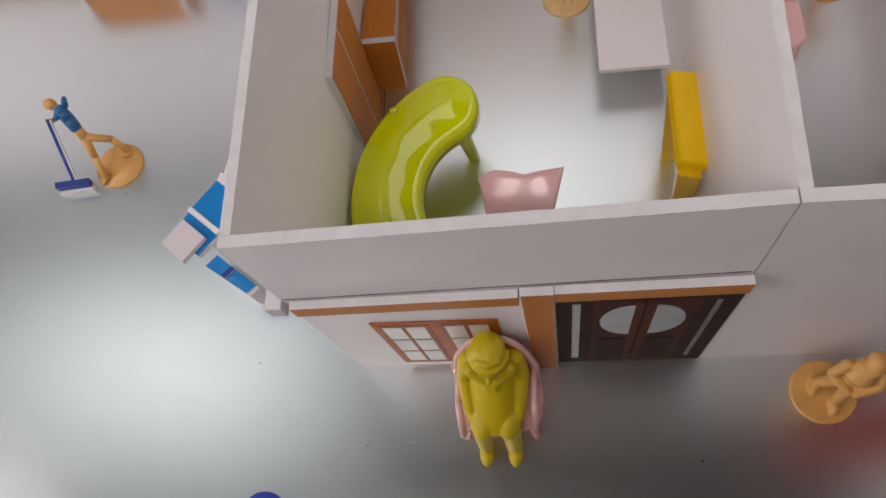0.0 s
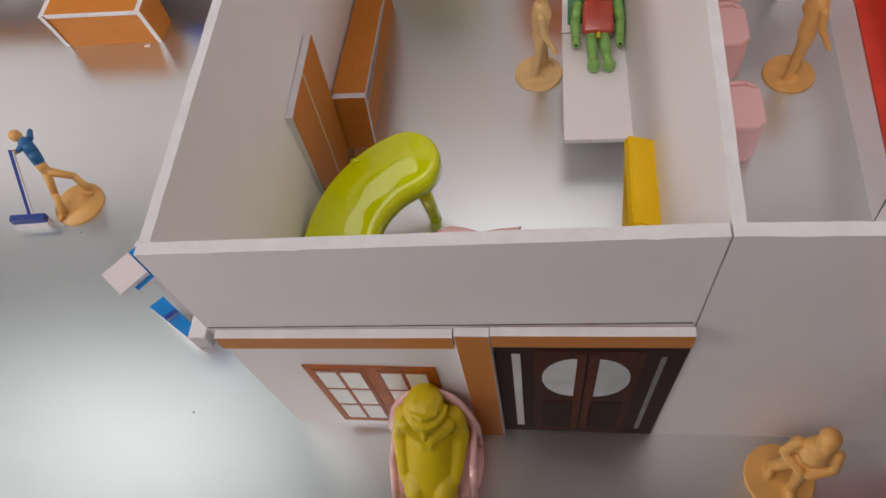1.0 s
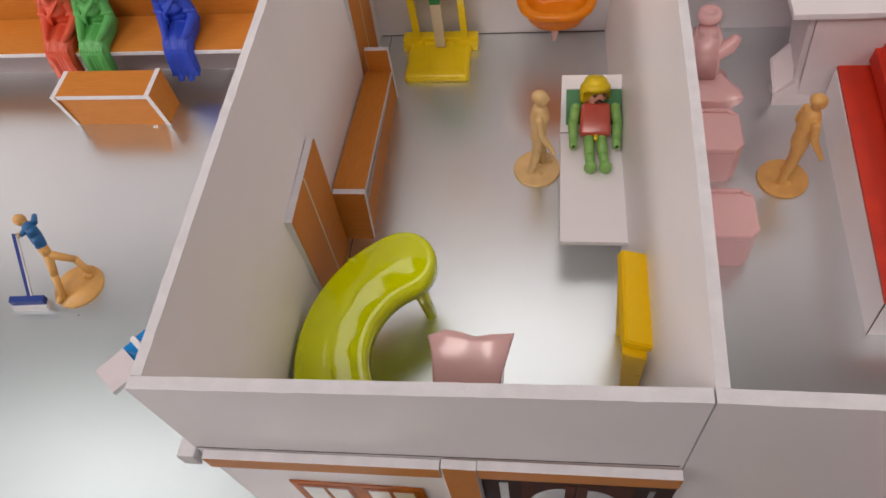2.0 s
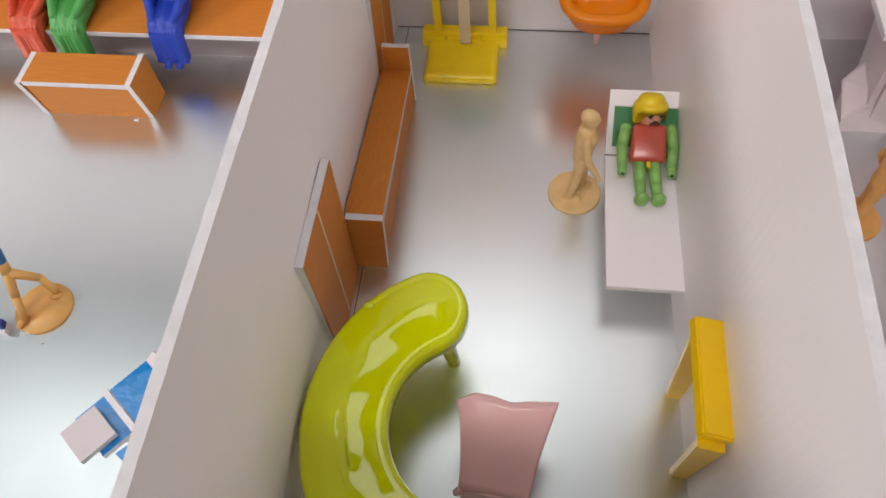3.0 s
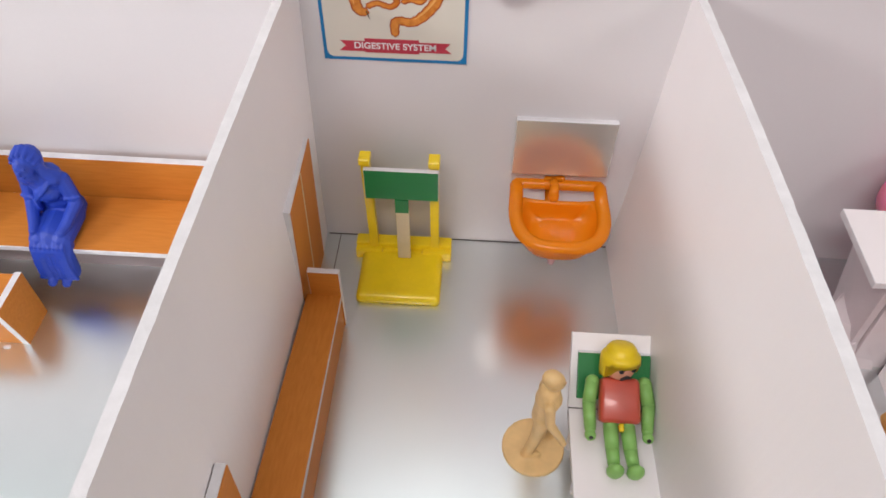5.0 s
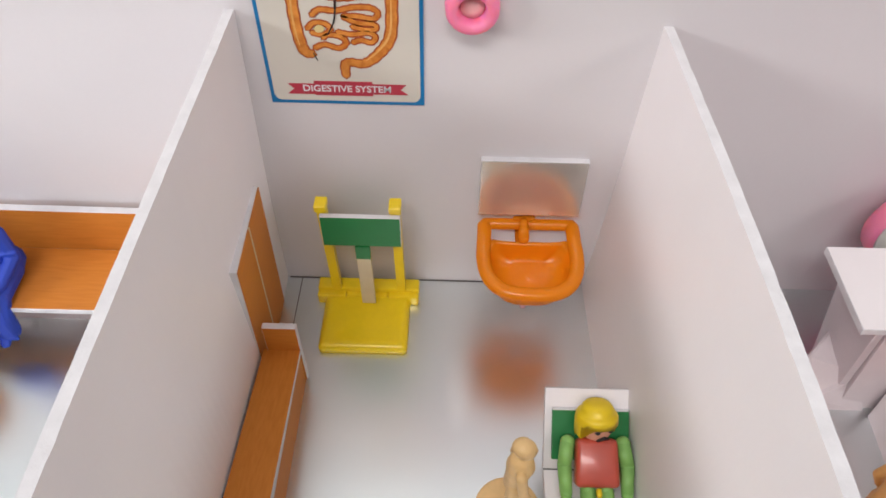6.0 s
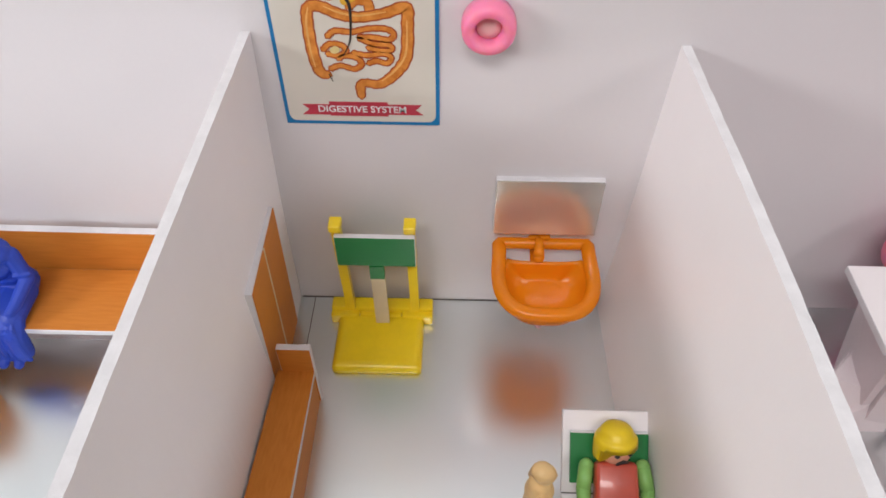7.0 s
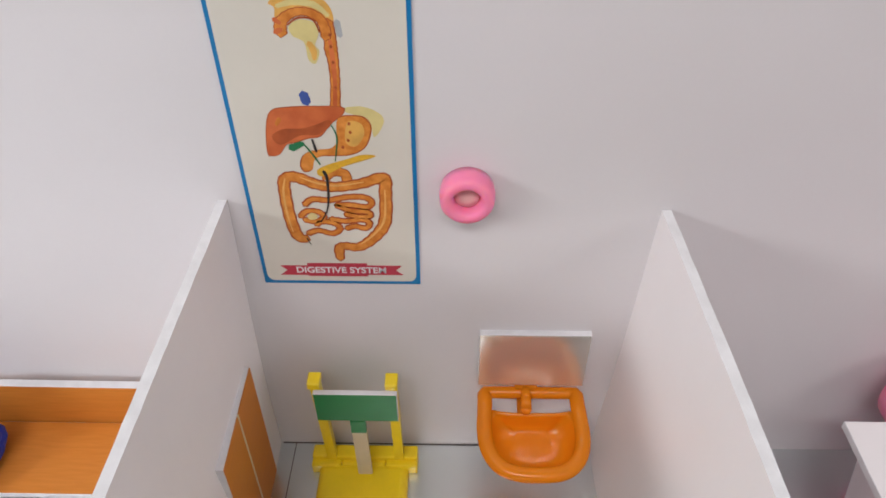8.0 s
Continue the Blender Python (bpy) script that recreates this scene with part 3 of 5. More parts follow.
# ---- ward: pink moulded chair behind the table ----


def shell_chair(label, at, turn, group="", scale=1.0, rise=1.0):
    """A small moulded chair: one waisted sheet that slopes up to a notched back, a skirt down to the ground, side cheeks."""
    t = thing("moulded_chair", (0, 0, 0), label, "chair", group)
    rows, cols = 12, 25

    def width(r):
        return 0.0175 + 0.0075 * max(0.0, r) ** 1.3

    bm = bmesh.new()
    grid = []
    for i in range(rows):
        r = i / (rows - 1)
        line = []
        for c in range(cols):
            u = c / (cols - 1) * 2 - 1
            notch = (0.0022 * math.exp(-((u - 0.08) / 0.26) ** 2) - 0.0005 * u + 0.0060 * max(0.0, (-u - 0.66) / 0.34)) * r ** 4
            line.append(bm.verts.new((width(r) * u, -0.0180 + 0.0440 * r - notch, 0.0250 + rise * (0.0200 * r ** 1.4 + 0.0030 * math.sin(r * 3.1)) + 0.0022 * u * u * (1 - r * 0.4) + 0.0042 * max(0.0, u) ** 2 * r ** 4)))
        grid.append(line)
    for a, b in zip(grid, grid[1:]):
        for c in range(cols - 1):
            bm.faces.new((a[c], a[c + 1], b[c + 1], b[c]))
    ob = part("seat_shell", bm, PINK, t, smooth=True)
    s = ob.modifiers.new("wall", "SOLIDIFY")
    s.thickness, s.offset = 0.0020, -1.0
    part("skirt", slab([(-0.0165, -0.0185, 0.0), (0.0165, -0.0185, 0.0), (0.0170, -0.0185, 0.0252), (-0.0170, -0.0185, 0.0252)], -0.0020), PINK, t)
    for d in (-1, 1):
        bm = slab([(d * 0.0160, -0.0165, 0.0), (d * 0.0175, 0.0130, 0.0), (d * 0.0190, 0.0150, 0.0235 + 0.0100 * rise), (d * 0.0165, -0.0165, 0.0235)], 0.0018 * d)
        part("cheek", bm, PINK, t)
    bm = bmesh.new()
    limb(bm, [(-0.0165, -0.0185, 0.0215), (-0.0185, -0.0195, 0.0235), (-0.0165, -0.0170, 0.0250)], [0.0016, 0.0020, 0.0016], seg=8)
    part("lip", bm, PINK, t, smooth=True)
    bm = bmesh.new()
    limb(bm, [(-0.0130 + 0.0040 * math.cos(k * math.pi / 8), -0.0125 + 0.0026 * math.sin(k * math.pi / 8), 0.0262) for k in range(17)], [0.0006] * 17, seg=6)
    part("loop", bm, TAN, t, "small tan wire loop", smooth=True)
    t.matrix_basis = pose(*at, 0, 0, turn) @ Matrix.Diagonal((scale, scale, scale, 1))
    return t


shell_chair("pale pink moulded plastic chair with a notched back", (0.1030, 0.0790, 0.0), -6, rise=1.15)

# ---- ward: yellow stand against the right partition ----
stand = thing("yellow_stand", (0.197, 0.110, 0.0), "glossy yellow plastic stand with two flat legs", "stand")


def soft_slab(corners, thick, bevel=0.0007):
    bm = slab(corners, thick)
    bmesh.ops.bevel(bm, geom=list(bm.edges), offset=bevel, segments=2, affect="EDGES")
    return bm


part("top", soft_slab([(0.1868, 0.0800, 0.0885), (0.2028, 0.0800, 0.0815), (0.2034, 0.1378, 0.0815), (0.1874, 0.1362, 0.0885)], 0.0062, 0.0009), YELLOW, stand)
part("back_lip", soft_slab([(0.2031, 0.0806, 0.0800), (0.2044, 0.0806, 0.0795), (0.2050, 0.1376, 0.0795), (0.2037, 0.1374, 0.0800)], 0.0062, 0.0003), YELLOW, stand)
for y_top, y_foot in ((0.0812, 0.0905), (0.1305, 0.1350)):
    part("leg", soft_slab([(0.1882, y_top, 0.0878), (0.2015, y_top, 0.0820), (0.2042, y_foot, 0.0), (0.1950, y_foot, 0.0)], -0.0050, 0.0006), YELLOW, stand)

# ---- ward: examination bed, pillow ----
bed = thing("examination_bed", (0.181, 0.25, 0.0), "white foam board examination bed with a raised headrest", "bed")
part("top", board(0.1578, 0.2046, 0.1836, 0.2805, 0.0262, 0.0300, 2), [FOAM, EDGE], bed)
part("leg_panel", board(0.1610, 0.2034, 0.2440, 0.2480, 0.0, 0.0261, 1), [FOAM, EDGE], bed)
part("leg_panel", board(0.1600, 0.1990, 0.2700, 0.2740, 0.0, 0.0261, 1), [FOAM, EDGE], bed)
part("headrest", slab([(0.1578, 0.2806, 0.0300), (0.2040, 0.2806, 0.0300), (0.2034, 0.3128, 0.0566), (0.1584, 0.3128, 0.0566)], -0.0038, slot=0, edge=1), [FOAM, EDGE], bed)
part("crease", slab([(0.1577, 0.2802, 0.0302), (0.2042, 0.2802, 0.0302), (0.2042, 0.2808, 0.0304), (0.1577, 0.2808, 0.0304)], 0.0001), GAP, bed)
pillow = thing("pillow", (0.181, 0.300, 0.041), "flat green card pillow with a white edge on the headrest", "pillow")


def on_rest(x, s, h):
    """A place on the headrest: s metres up its slope, h above it."""
    n = Vector((0, -0.0266, 0.0322)).normalized()
    d = Vector((0, 0.0322, 0.0266)).normalized()
    return Vector((x, 0.2806, 0.0300)) + d * s + n * h


part("pad", slab([on_rest(0.1618, 0.006, 0.0003), on_rest(0.2008, 0.006, 0.0003), on_rest(0.2008, 0.0310, 0.0003), on_rest(0.1618, 0.0310, 0.0003)], 0.0030, slot=0, edge=0), SIGN, pillow)
part("edge_strip", slab([on_rest(0.1618, 0.0311, 0.0003), on_rest(0.2008, 0.0311, 0.0003), on_rest(0.2008, 0.0320, 0.0003), on_rest(0.1618, 0.0320, 0.0003)], 0.0032), EDGE, pillow, "white cut edge")

# ---- ward: weighing scale ----
scale_ = thing("weighing_scale", (0.054, 0.395, 0.0), "yellow toy weighing scale with a green card display", "scale")
bm = bmesh.new()
rings = []
for g, z in ((0.0, 0.0), (0.0, 0.0030), (-0.0006, 0.0048), (-0.0020, 0.0062), (-0.0040, 0.0068), (-0.0062, 0.0067), (-0.0120, 0.0060), (-0.0190, 0.0058)):
    ring = []
    for cx, cy, a0 in ((0.0793, 0.3682, 270), (0.0793, 0.4048, 0), (0.0297, 0.4048, 90), (0.0297, 0.3682, 180)):
        sx, sy = (1 if cx > 0.05 else -1), (1 if cy > 0.39 else -1)
        for k in range(6):
            a = radians(a0 + 18 * k)
            r = max(0.0032 + g, 0.0004)
            shift = min(0.0, 0.0032 + g)
            ring.append(bm.verts.new((cx + sx * shift + r * math.cos(a), cy + sy * shift + r * math.sin(a), z)))
    rings.append(ring)
for a, b in zip(rings, rings[1:]):
    for i in range(len(a)):
        bm.faces.new((a[i], a[(i + 1) % len(a)], b[(i + 1) % len(a)], b[i]))
bm.faces.new(rings[0][::-1])
bm.faces.new(rings[-1])
part("platform", bm, LEMON, scale_, smooth=True)
part("hinge_bar", box(0.0215, 0.0880, 0.4085, 0.4180, 0.0, 0.0110, 0.0012, 2), LEMON, scale_)
for x0, x1 in ((0.0215, 0.0400), (0.0680, 0.0880)):
    part("hinge_lug", box(x0, x1, 0.4040, 0.4090, 0.0, 0.0085, 0.0010, 2), LEMON, scale_)
part("hinge_knuckle", box(0.0405, 0.0675, 0.4050, 0.4088, 0.0, 0.0075, 0.0008, 2), LEMON, scale_)
for px in (0.0345, 0.0765):
    part("post", slab([(px - 0.0028, 0.4080, 0.0105), (px + 0.0028, 0.4080, 0.0105), (px + 0.0028, 0.3990, 0.0960), (px - 0.0028, 0.3990, 0.0960)], -0.0050), LEMON, scale_)
    part("post_cap", box(px - 0.0034, px + 0.0034, 0.3965, 0.4055, 0.0935, 0.0985, 0.0006), LEMON, scale_)
part("display", board(0.0338, 0.0795, 0.3952, 0.3984, 0.0680, 0.0918, 1), [SIGN, EDGE], scale_, "green card with a white top edge")
part("display_stem", box(0.0520, 0.0605, 0.3955, 0.3985, 0.0560, 0.0669), SIGN, scale_, "green card stem")
part("tape", slab([(0.0522, 0.3972, 0.0105), (0.0607, 0.3972, 0.0105), (0.0607, 0.3958, 0.0559), (0.0522, 0.3958, 0.0559)], -0.0020), CREAM, scale_, "cream adhesive strip")

scale_.location += Vector((-0.0010, 0.0022, 0.0))

# ---- ward: wash basin and mirror ----
basin = thing("wash_basin", (0.155, 0.39, 0.0), "translucent orange plastic wash basin on the wall", "basin")
BX = 0.1540


def dee(grow, back=0.4060, dip=0.0):
    """A D-shaped outline; its straight back side sags towards the middle by dip."""
    w, front, straight = 0.0312 + grow, 0.3625 - grow, 0.3960
    pts = []
    for k in range(0, 33):
        a = -math.pi * k / 32
        pts.append((BX + w * math.copysign(abs(math.cos(a)) ** 0.72, math.cos(a)), straight - (straight - front) * abs(math.sin(a)) ** 0.82))
    for k in range(1, 12):
        u = k / 12 * 2 - 1
        pts.append((BX + w * u, back + 0.3 * min(0.0, grow) - dip * (1 - u ** 4)))
    return pts


def tube(path, ru, rz, seg=14):
    """A closed tube of oval section along a level path."""
    bm = bmesh.new()
    n = len(path)
    rings = []
    for i in range(n):
        p, q = Vector(path[i - 1]), Vector(path[(i + 1) % n])
        d = Vector((q.x - p.x, q.y - p.y, 0)).normalized()
        side = Vector((-d.y, d.x, 0))
        rings.append([bm.verts.new(Vector(path[i]) + side * ru * math.cos(2 * math.pi * k / seg) + Vector((0, 0, rz * math.sin(2 * math.pi * k / seg)))) for k in range(seg)])
    for i in range(n):
        a, b = rings[i], rings[(i + 1) % n]
        for k in range(seg):
            bm.faces.new((a[k], a[(k + 1) % seg], b[(k + 1) % seg], b[k]))
    return bm


loop = []
for k in range(0, 41):
    a = -math.pi * k / 40
    loop.append((BX + 0.0274 * math.copysign(abs(math.cos(a)) ** 0.66, math.cos(a)), 0.3975 - 0.0312 * abs(math.sin(a)) ** 0.80, 0.0632))
for k in range(1, 10):
    loop.append((BX - 0.0274 + 0.0008 * math.sin(k / 9 * math.pi / 2), 0.3975 + 0.0195 * k / 9, 0.0632 + 0.0012 * k / 9))
for k in range(0, 15):
    loop.append((BX - 0.0258 + 0.0516 * k / 14, 0.4196, 0.0644))
for k in range(9, 0, -1):
    loop.append((BX + 0.0274 - 0.0008 * math.sin(k / 9 * math.pi / 2), 0.3975 + 0.0195 * k / 9, 0.0632 + 0.0012 * k / 9))
rim = tube(loop, 0.0043, 0.0038)
for v in rim.verts:
    back = max(0.0, v.co.y - 0.4130) / 0.009
    v.co.y += (0.4206 - v.co.y) * 0.40 * min(1.0, back)
part("rim", rim, ORANGE, basin, smooth=True)
bm = bmesh.new()
prof = [(-0.0200, 0.0420), (-0.0150, 0.0424), (-0.0085, 0.0470), (-0.0042, 0.0560), (-0.0030, 0.0625), (-0.0050, 0.0640), (-0.0072, 0.0600), (-0.0098, 0.0545), (-0.0145, 0.0505), (-0.0200, 0.0498)]
rings = [[bm.verts.new((u, v, z)) for u, v in dee(g, 0.4105, 0.0035)] for g, z in prof]
for a, b in zip(rings, rings[1:]):
    for i in range(len(a)):
        bm.faces.new((a[i], a[(i + 1) % len(a)], b[(i + 1) % len(a)], b[i]))
bm.faces.new(rings[0])
bm.faces.new(rings[-1])
part("bowl", bm, ORANGE, basin, smooth=True)
bm = bmesh.new()
limb(bm, [(BX - 0.0030, 0.4205, 0.0680), (BX - 0.0032, 0.4130, 0.0700), (BX - 0.0034, 0.4070, 0.0655)], [0.0024, 0.0028, 0.0034], seg=14)
limb(bm, [(BX - 0.0080, 0.4200, 0.0690), (BX + 0.0020, 0.4200, 0.0695)], [0.0016, 0.0020], seg=10)
part("tap", bm, ORANGE, basin, smooth=True)
bm = bmesh.new()
cyl(bm, (BX, 0.3900, 0.0426), (BX - 0.0012, 0.3880, 0.0240), 0.0046, 0.0020, 14)
part("drain_stem", bm, PINK, basin, "pale drain stem", smooth=True)
bm = bmesh.new()
limb(bm, [(BX - 0.004, 0.3960, 0.0440), (BX - 0.004, 0.4220, 0.0560)], [0.0030, 0.0034], seg=10)
part("bracket", bm, ORANGE, basin, smooth=True)
basin.location += Vector((0.0, 0.0008, 0.0015))

mirror = thing("wall_mirror", (0.152, 0.417, 0.077), "frameless wall mirror on white foam above the basin", "mirror")
part("backing", box(0.1230, 0.1828, 0.4168, 0.4206, 0.0780, 0.1196, 0.0003), EDGE, mirror, "white foam backing")
part("glass", box(0.1233, 0.1825, 0.4162, 0.4167, 0.0782, 0.1193), MIRROR, mirror)

knob = thing("wall_ornament", (0.1145, 0.415, 0.213), "hot pink round plastic ring stuck on the back wall", "ornament")
R = 0.0122
part("rim", lathe([(R, 0.0), (R + 0.0004, 0.004), (R, 0.0090), (R - 0.0012, 0.0110), (R - 0.0040, 0.0116), (R - 0.0056, 0.0100), (R - 0.0062, 0.0060), (R - 0.0064, 0.0050)],
                  (0.1145, 0.4199, 0.2130), "Y", 44), HOTPINK, knob, smooth=True)
part("disc", lathe([(R - 0.0066, 0.0051), (R - 0.0068, 0.0062), (R - 0.0100, 0.0066)], (0.1145, 0.4199, 0.2130), "Y", 30), PINK, knob, "paler centre", smooth=True)

# ---- back wall: poster of the digestive organs ----
PY = 0.4196
poster = thing("wall_poster", (0.053, PY, 0.154), "poster of the digestive system with a blue border", "poster")
part("border", box(0.0135, 0.0920, PY - 0.0003, PY + 0.0005, 0.1540, 0.3350), POSTBLUE, poster, "blue border")
inner = []
for cx, cz, a0 in ((0.0865, 0.1605, 270), (0.0865, 0.3285, 0), (0.0190, 0.3285, 90), (0.0190, 0.1605, 180)):
    for k in range(7):
        a = radians(a0 + 15 * k)
        inner.append((cx + 0.0036 * math.cos(a), cz + 0.0045 * math.sin(a)))
part("paper", prism(inner, PY - 0.0005, PY - 0.0003, plane="XZ"), POSTER, poster, "cream printed paper")


def inked(name, pts, widths, mat, level, rim=0.0):
    """A printed band along a smooth line, as wide as given at each point (millimetres from the wall's corner), with a darker printed rim."""
    if rim:
        inked(name + "_shade", pts, [w + rim for w in widths], LIVER, level - 0.5)
    line = curve_points([(x / 1000, z / 1000, w / 1000) for (x, z), w in zip(pts, widths)], 7)
    bm = bmesh.new()
    y = PY - 0.0005 - 0.00006 * level
    left, right = [], []
    for i, p in enumerate(line):
        q, r = line[max(i - 1, 0)], line[min(i + 1, len(line) - 1)]
        d = Vector((r.x - q.x, r.y - q.y)).normalized()
        wob = 1 + 0.06 * math.sin(i * 1.9)
        n = Vector((-d.y, d.x)) * p.z / 2 * wob
        left.append(bm.verts.new((p.x + n.x, y, p.y + n.y)))
        right.append(bm.verts.new((p.x - n.x, y, p.y - n.y)))
    for i in range(len(left) - 1):
        bm.faces.new((left[i], left[i + 1], right[i + 1], right[i]))
    ends = ((line[0], left[0], right[0], line[1]), (line[-1], left[-1], right[-1], line[-2]))
    for p, a, b, q in ends:
        d = Vector((p.x - q.x, p.y - q.y)).normalized() * p.z * 0.4
        tip = bm.verts.new((p.x + d.x, y, p.y + d.y))
        bm.faces.new((a, b, tip))
    ob = part(name, bm, mat, poster)
    s = ob.modifiers.new("ink", "SOLIDIFY")
    s.thickness, s.offset = 0.00004, 0
    return ob


def blob(name, pts, mat, level, rim=0.0):
    """A printed patch inside a smooth closed line (millimetres from the wall's corner), with a darker printed rim."""
    line = curve_points([(x / 1000, z / 1000, 0) for x, z in pts], 6, True)
    mid = sum((p for p in line), Vector()) / len(line)
    y = PY - 0.0005 - 0.00006 * level
    if rim:
        part(name + "_shade", prism([(p.x, p.y) for p in line], y + 0.00003, y + 0.00006, plane="XZ"), LIVER, poster)
        line = [p + (mid - p).normalized() * rim / 1000 for p in line]
    return part(name, prism([(p.x, p.y) for p in line], y, y + 0.00003, plane="XZ"), mat, poster)


AMBER = material("print_amber", (0.72, 0.40, 0.09), 0.45, vary=0.1, scale=110)
SPLEEN = material("print_straw", (0.66, 0.56, 0.24), 0.45, vary=0.06, scale=110)
blob("spleen", [(61.7, 253.6), (69.7, 255.4), (77.0, 252.4), (79.0, 247.8), (74.4, 240.6), (72.4, 248.6)], SPLEEN, 1)
blob("stomach", [(59.9, 250.1), (64.4, 251.3), (70.6, 250.6), (73.6, 246.4), (72.6, 240), (69.6, 234.6), (63.6, 231.4), (56.4, 230.8), (50.6, 230.6), (46.9, 228.2),
                 (45.6, 223.4), (42.1, 222.4), (40.7, 226), (42.6, 231), (47.6, 233.8), (55.1, 234.6), (58.6, 238.6), (58.8, 244.6)], ORGAN, 2, 0.7)
blob("stomach_light", [(64.2, 248.4), (69.4, 247.2), (70.2, 241.6), (66.2, 236.0), (62.2, 237.7), (62.4, 244)], AMBER, 3)
for x, z in ((64.3, 247.2), (64.4, 243.0), (63.2, 239.0), (60.6, 235.5)):
    blob("spot", [(x - 0.7, z), (x, z + 0.9), (x + 0.7, z), (x, z - 0.9)], LIVER, 4)
blob("liver", [(28.9, 245.5), (32.2, 253.3), (40.2, 255.2), (52.6, 255.6), (62.2, 255.2), (62.4, 252), (56.6, 246.8), (51.7, 240.9), (46.3, 239.7), (40.7, 237.7),
               (36.3, 236.4), (32.9, 231.8), (29.5, 230.6), (27.4, 232.5)], LIVERRED, 4, 0.5)
blob("liver_shade", [(30.8, 240.8), (36.0, 244.4), (44, 244.8), (50.0, 246.6), (55.6, 249.0), (57, 247.0), (50.8, 241.9), (42.9, 241.3), (34, 236.6)], LIVER, 5)
blob("liver_gloss", [(33, 247), (34.6, 250), (36, 249), (34, 246)], ORGAN, 5)
blob("gut_gland", [(47.9, 223.1), (51.9, 226), (60.9, 229.2), (68.7, 231.8), (74.5, 231.2), (68.4, 228.6), (59.4, 225.3), (50, 220.2)], material("print_yellow", (0.70, 0.40, 0.03), 0.45, vary=0.15, scale=260), 5)
inked("duodenum", [(51.2, 219.5), (54.7, 222.4), (60, 221.6), (60.7, 217)], [4, 4, 4, 4], ORGAN, 2, 0.9)
# mouth: palate and nose in pale yellow, an orange arch over a straw-coloured tongue, the gullet below
blob("nose", [(38.6, 299.0), (40.6, 296.8), (40.4, 292.0), (46.0, 294.0), (56.0, 293.0), (61.8, 290.0), (62.0, 296.2), (58.4, 300.6), (50.0, 302.5), (43.0, 301.6)], AMBER, 1)
inked("palate_light", [(41.6, 297.6), (48.0, 299.2), (55.6, 298.2), (60.6, 294.0)], [1.6, 2.4, 2.4, 1.4], SPLEEN, 2)
inked("mouth", [(41.6, 287.0), (42.4, 291.4), (46.6, 294.8), (52.0, 295.6), (57.2, 293.0), (59.0, 288.0), (58.6, 285.2)], [4.4, 4.0, 3.0, 2.8, 3.2, 3.6, 3.2], ORGAN, 3, 0.8)
inked("lip", [(39.8, 292.6), (41.8, 291.0)], [2.0, 1.6], LIVERRED, 4)
inked("lip", [(39.6, 287.4), (42.0, 288.6)], [2.4, 1.8], LIVERRED, 4)
inked("arch_line", [(44.8, 290.4), (49.2, 293.2), (54.6, 292.4), (56.6, 287.4)], [0.5, 0.7, 0.7, 0.5], LIVER, 4)
blob("tongue", [(45.0, 289.6), (49.1, 292.4), (54.7, 291.4), (56.2, 287.2), (54.4, 282.3), (55.7, 279.4), (53.5, 274.4), (50.9, 276.2), (50.1, 283.2), (46.1, 285.8)], SPLEEN, 2)
inked("tongue_shade", [(52.0, 283.0), (53.4, 279.6), (53.2, 276.2)], [2.4, 2.6, 1.4], AMBER, 3)
inked("gullet", [(60.2, 291.5), (60.6, 286.5), (60.2, 280.9), (60.6, 275.1), (60.4, 266.0), (59.2, 254.0)], [3.2, 3.4, 4.4, 3.6, 3.2, 3.6], ORGAN, 2, 1.0)
inked("gullet_core", [(60.2, 284.0), (60.5, 275.1), (60.3, 266.0), (59.3, 256.0)], [1.4, 2.0, 1.6, 1.8], LIVERRED, 3)
for x, z in ((60.4, 286.4), (60.3, 281.6), (60.5, 275.0), (60.4, 264.0)):
    blob("spot", [(x - 0.6, z), (x, z + 0.8), (x + 0.6, z), (x, z - 0.8)], LIVER, 4)
inked("colon", [(38.5, 183.5), (34.2, 185.6), (32.1, 197.3), (31.9, 212.6), (33, 218.5), (38, 219.6), (47.2, 215.6), (55.8, 214.4), (67.1, 216.4), (77, 219.5), (77.6, 212),
                (76.4, 194.6), (70.8, 185), (63.1, 178.8), (56.1, 179.3), (53.4, 177.5), (53.3, 171)], [3.4, 4.6, 4.6, 4.4, 4.4, 4.6, 4.6, 4.2, 4.2, 4.6, 4.6, 4.8, 4.6, 4, 3.6, 4, 3], ORGAN, 3, 1.5)
inked("colon_gloss", [(32.4, 188), (31.2, 198), (31.2, 211), (33, 218.8)], [0.5, 1.0, 1.0, 0.6], material("print_amber_gloss", (0.78, 0.42, 0.12), 0.45, vary=0.1, scale=110), 4)
inked("colon_gloss", [(40, 219.6), (47.5, 216.4), (56, 215.2), (68, 217.2)], [0.5, 1.1, 1.0, 0.5], bpy.data.materials["print_amber_gloss"], 4)
inked("colon_gloss", [(77.4, 213), (76.2, 196), (70.6, 186.6), (64, 180.6)], [0.5, 1.1, 1.0, 0.5], bpy.data.materials["print_amber_gloss"], 4)
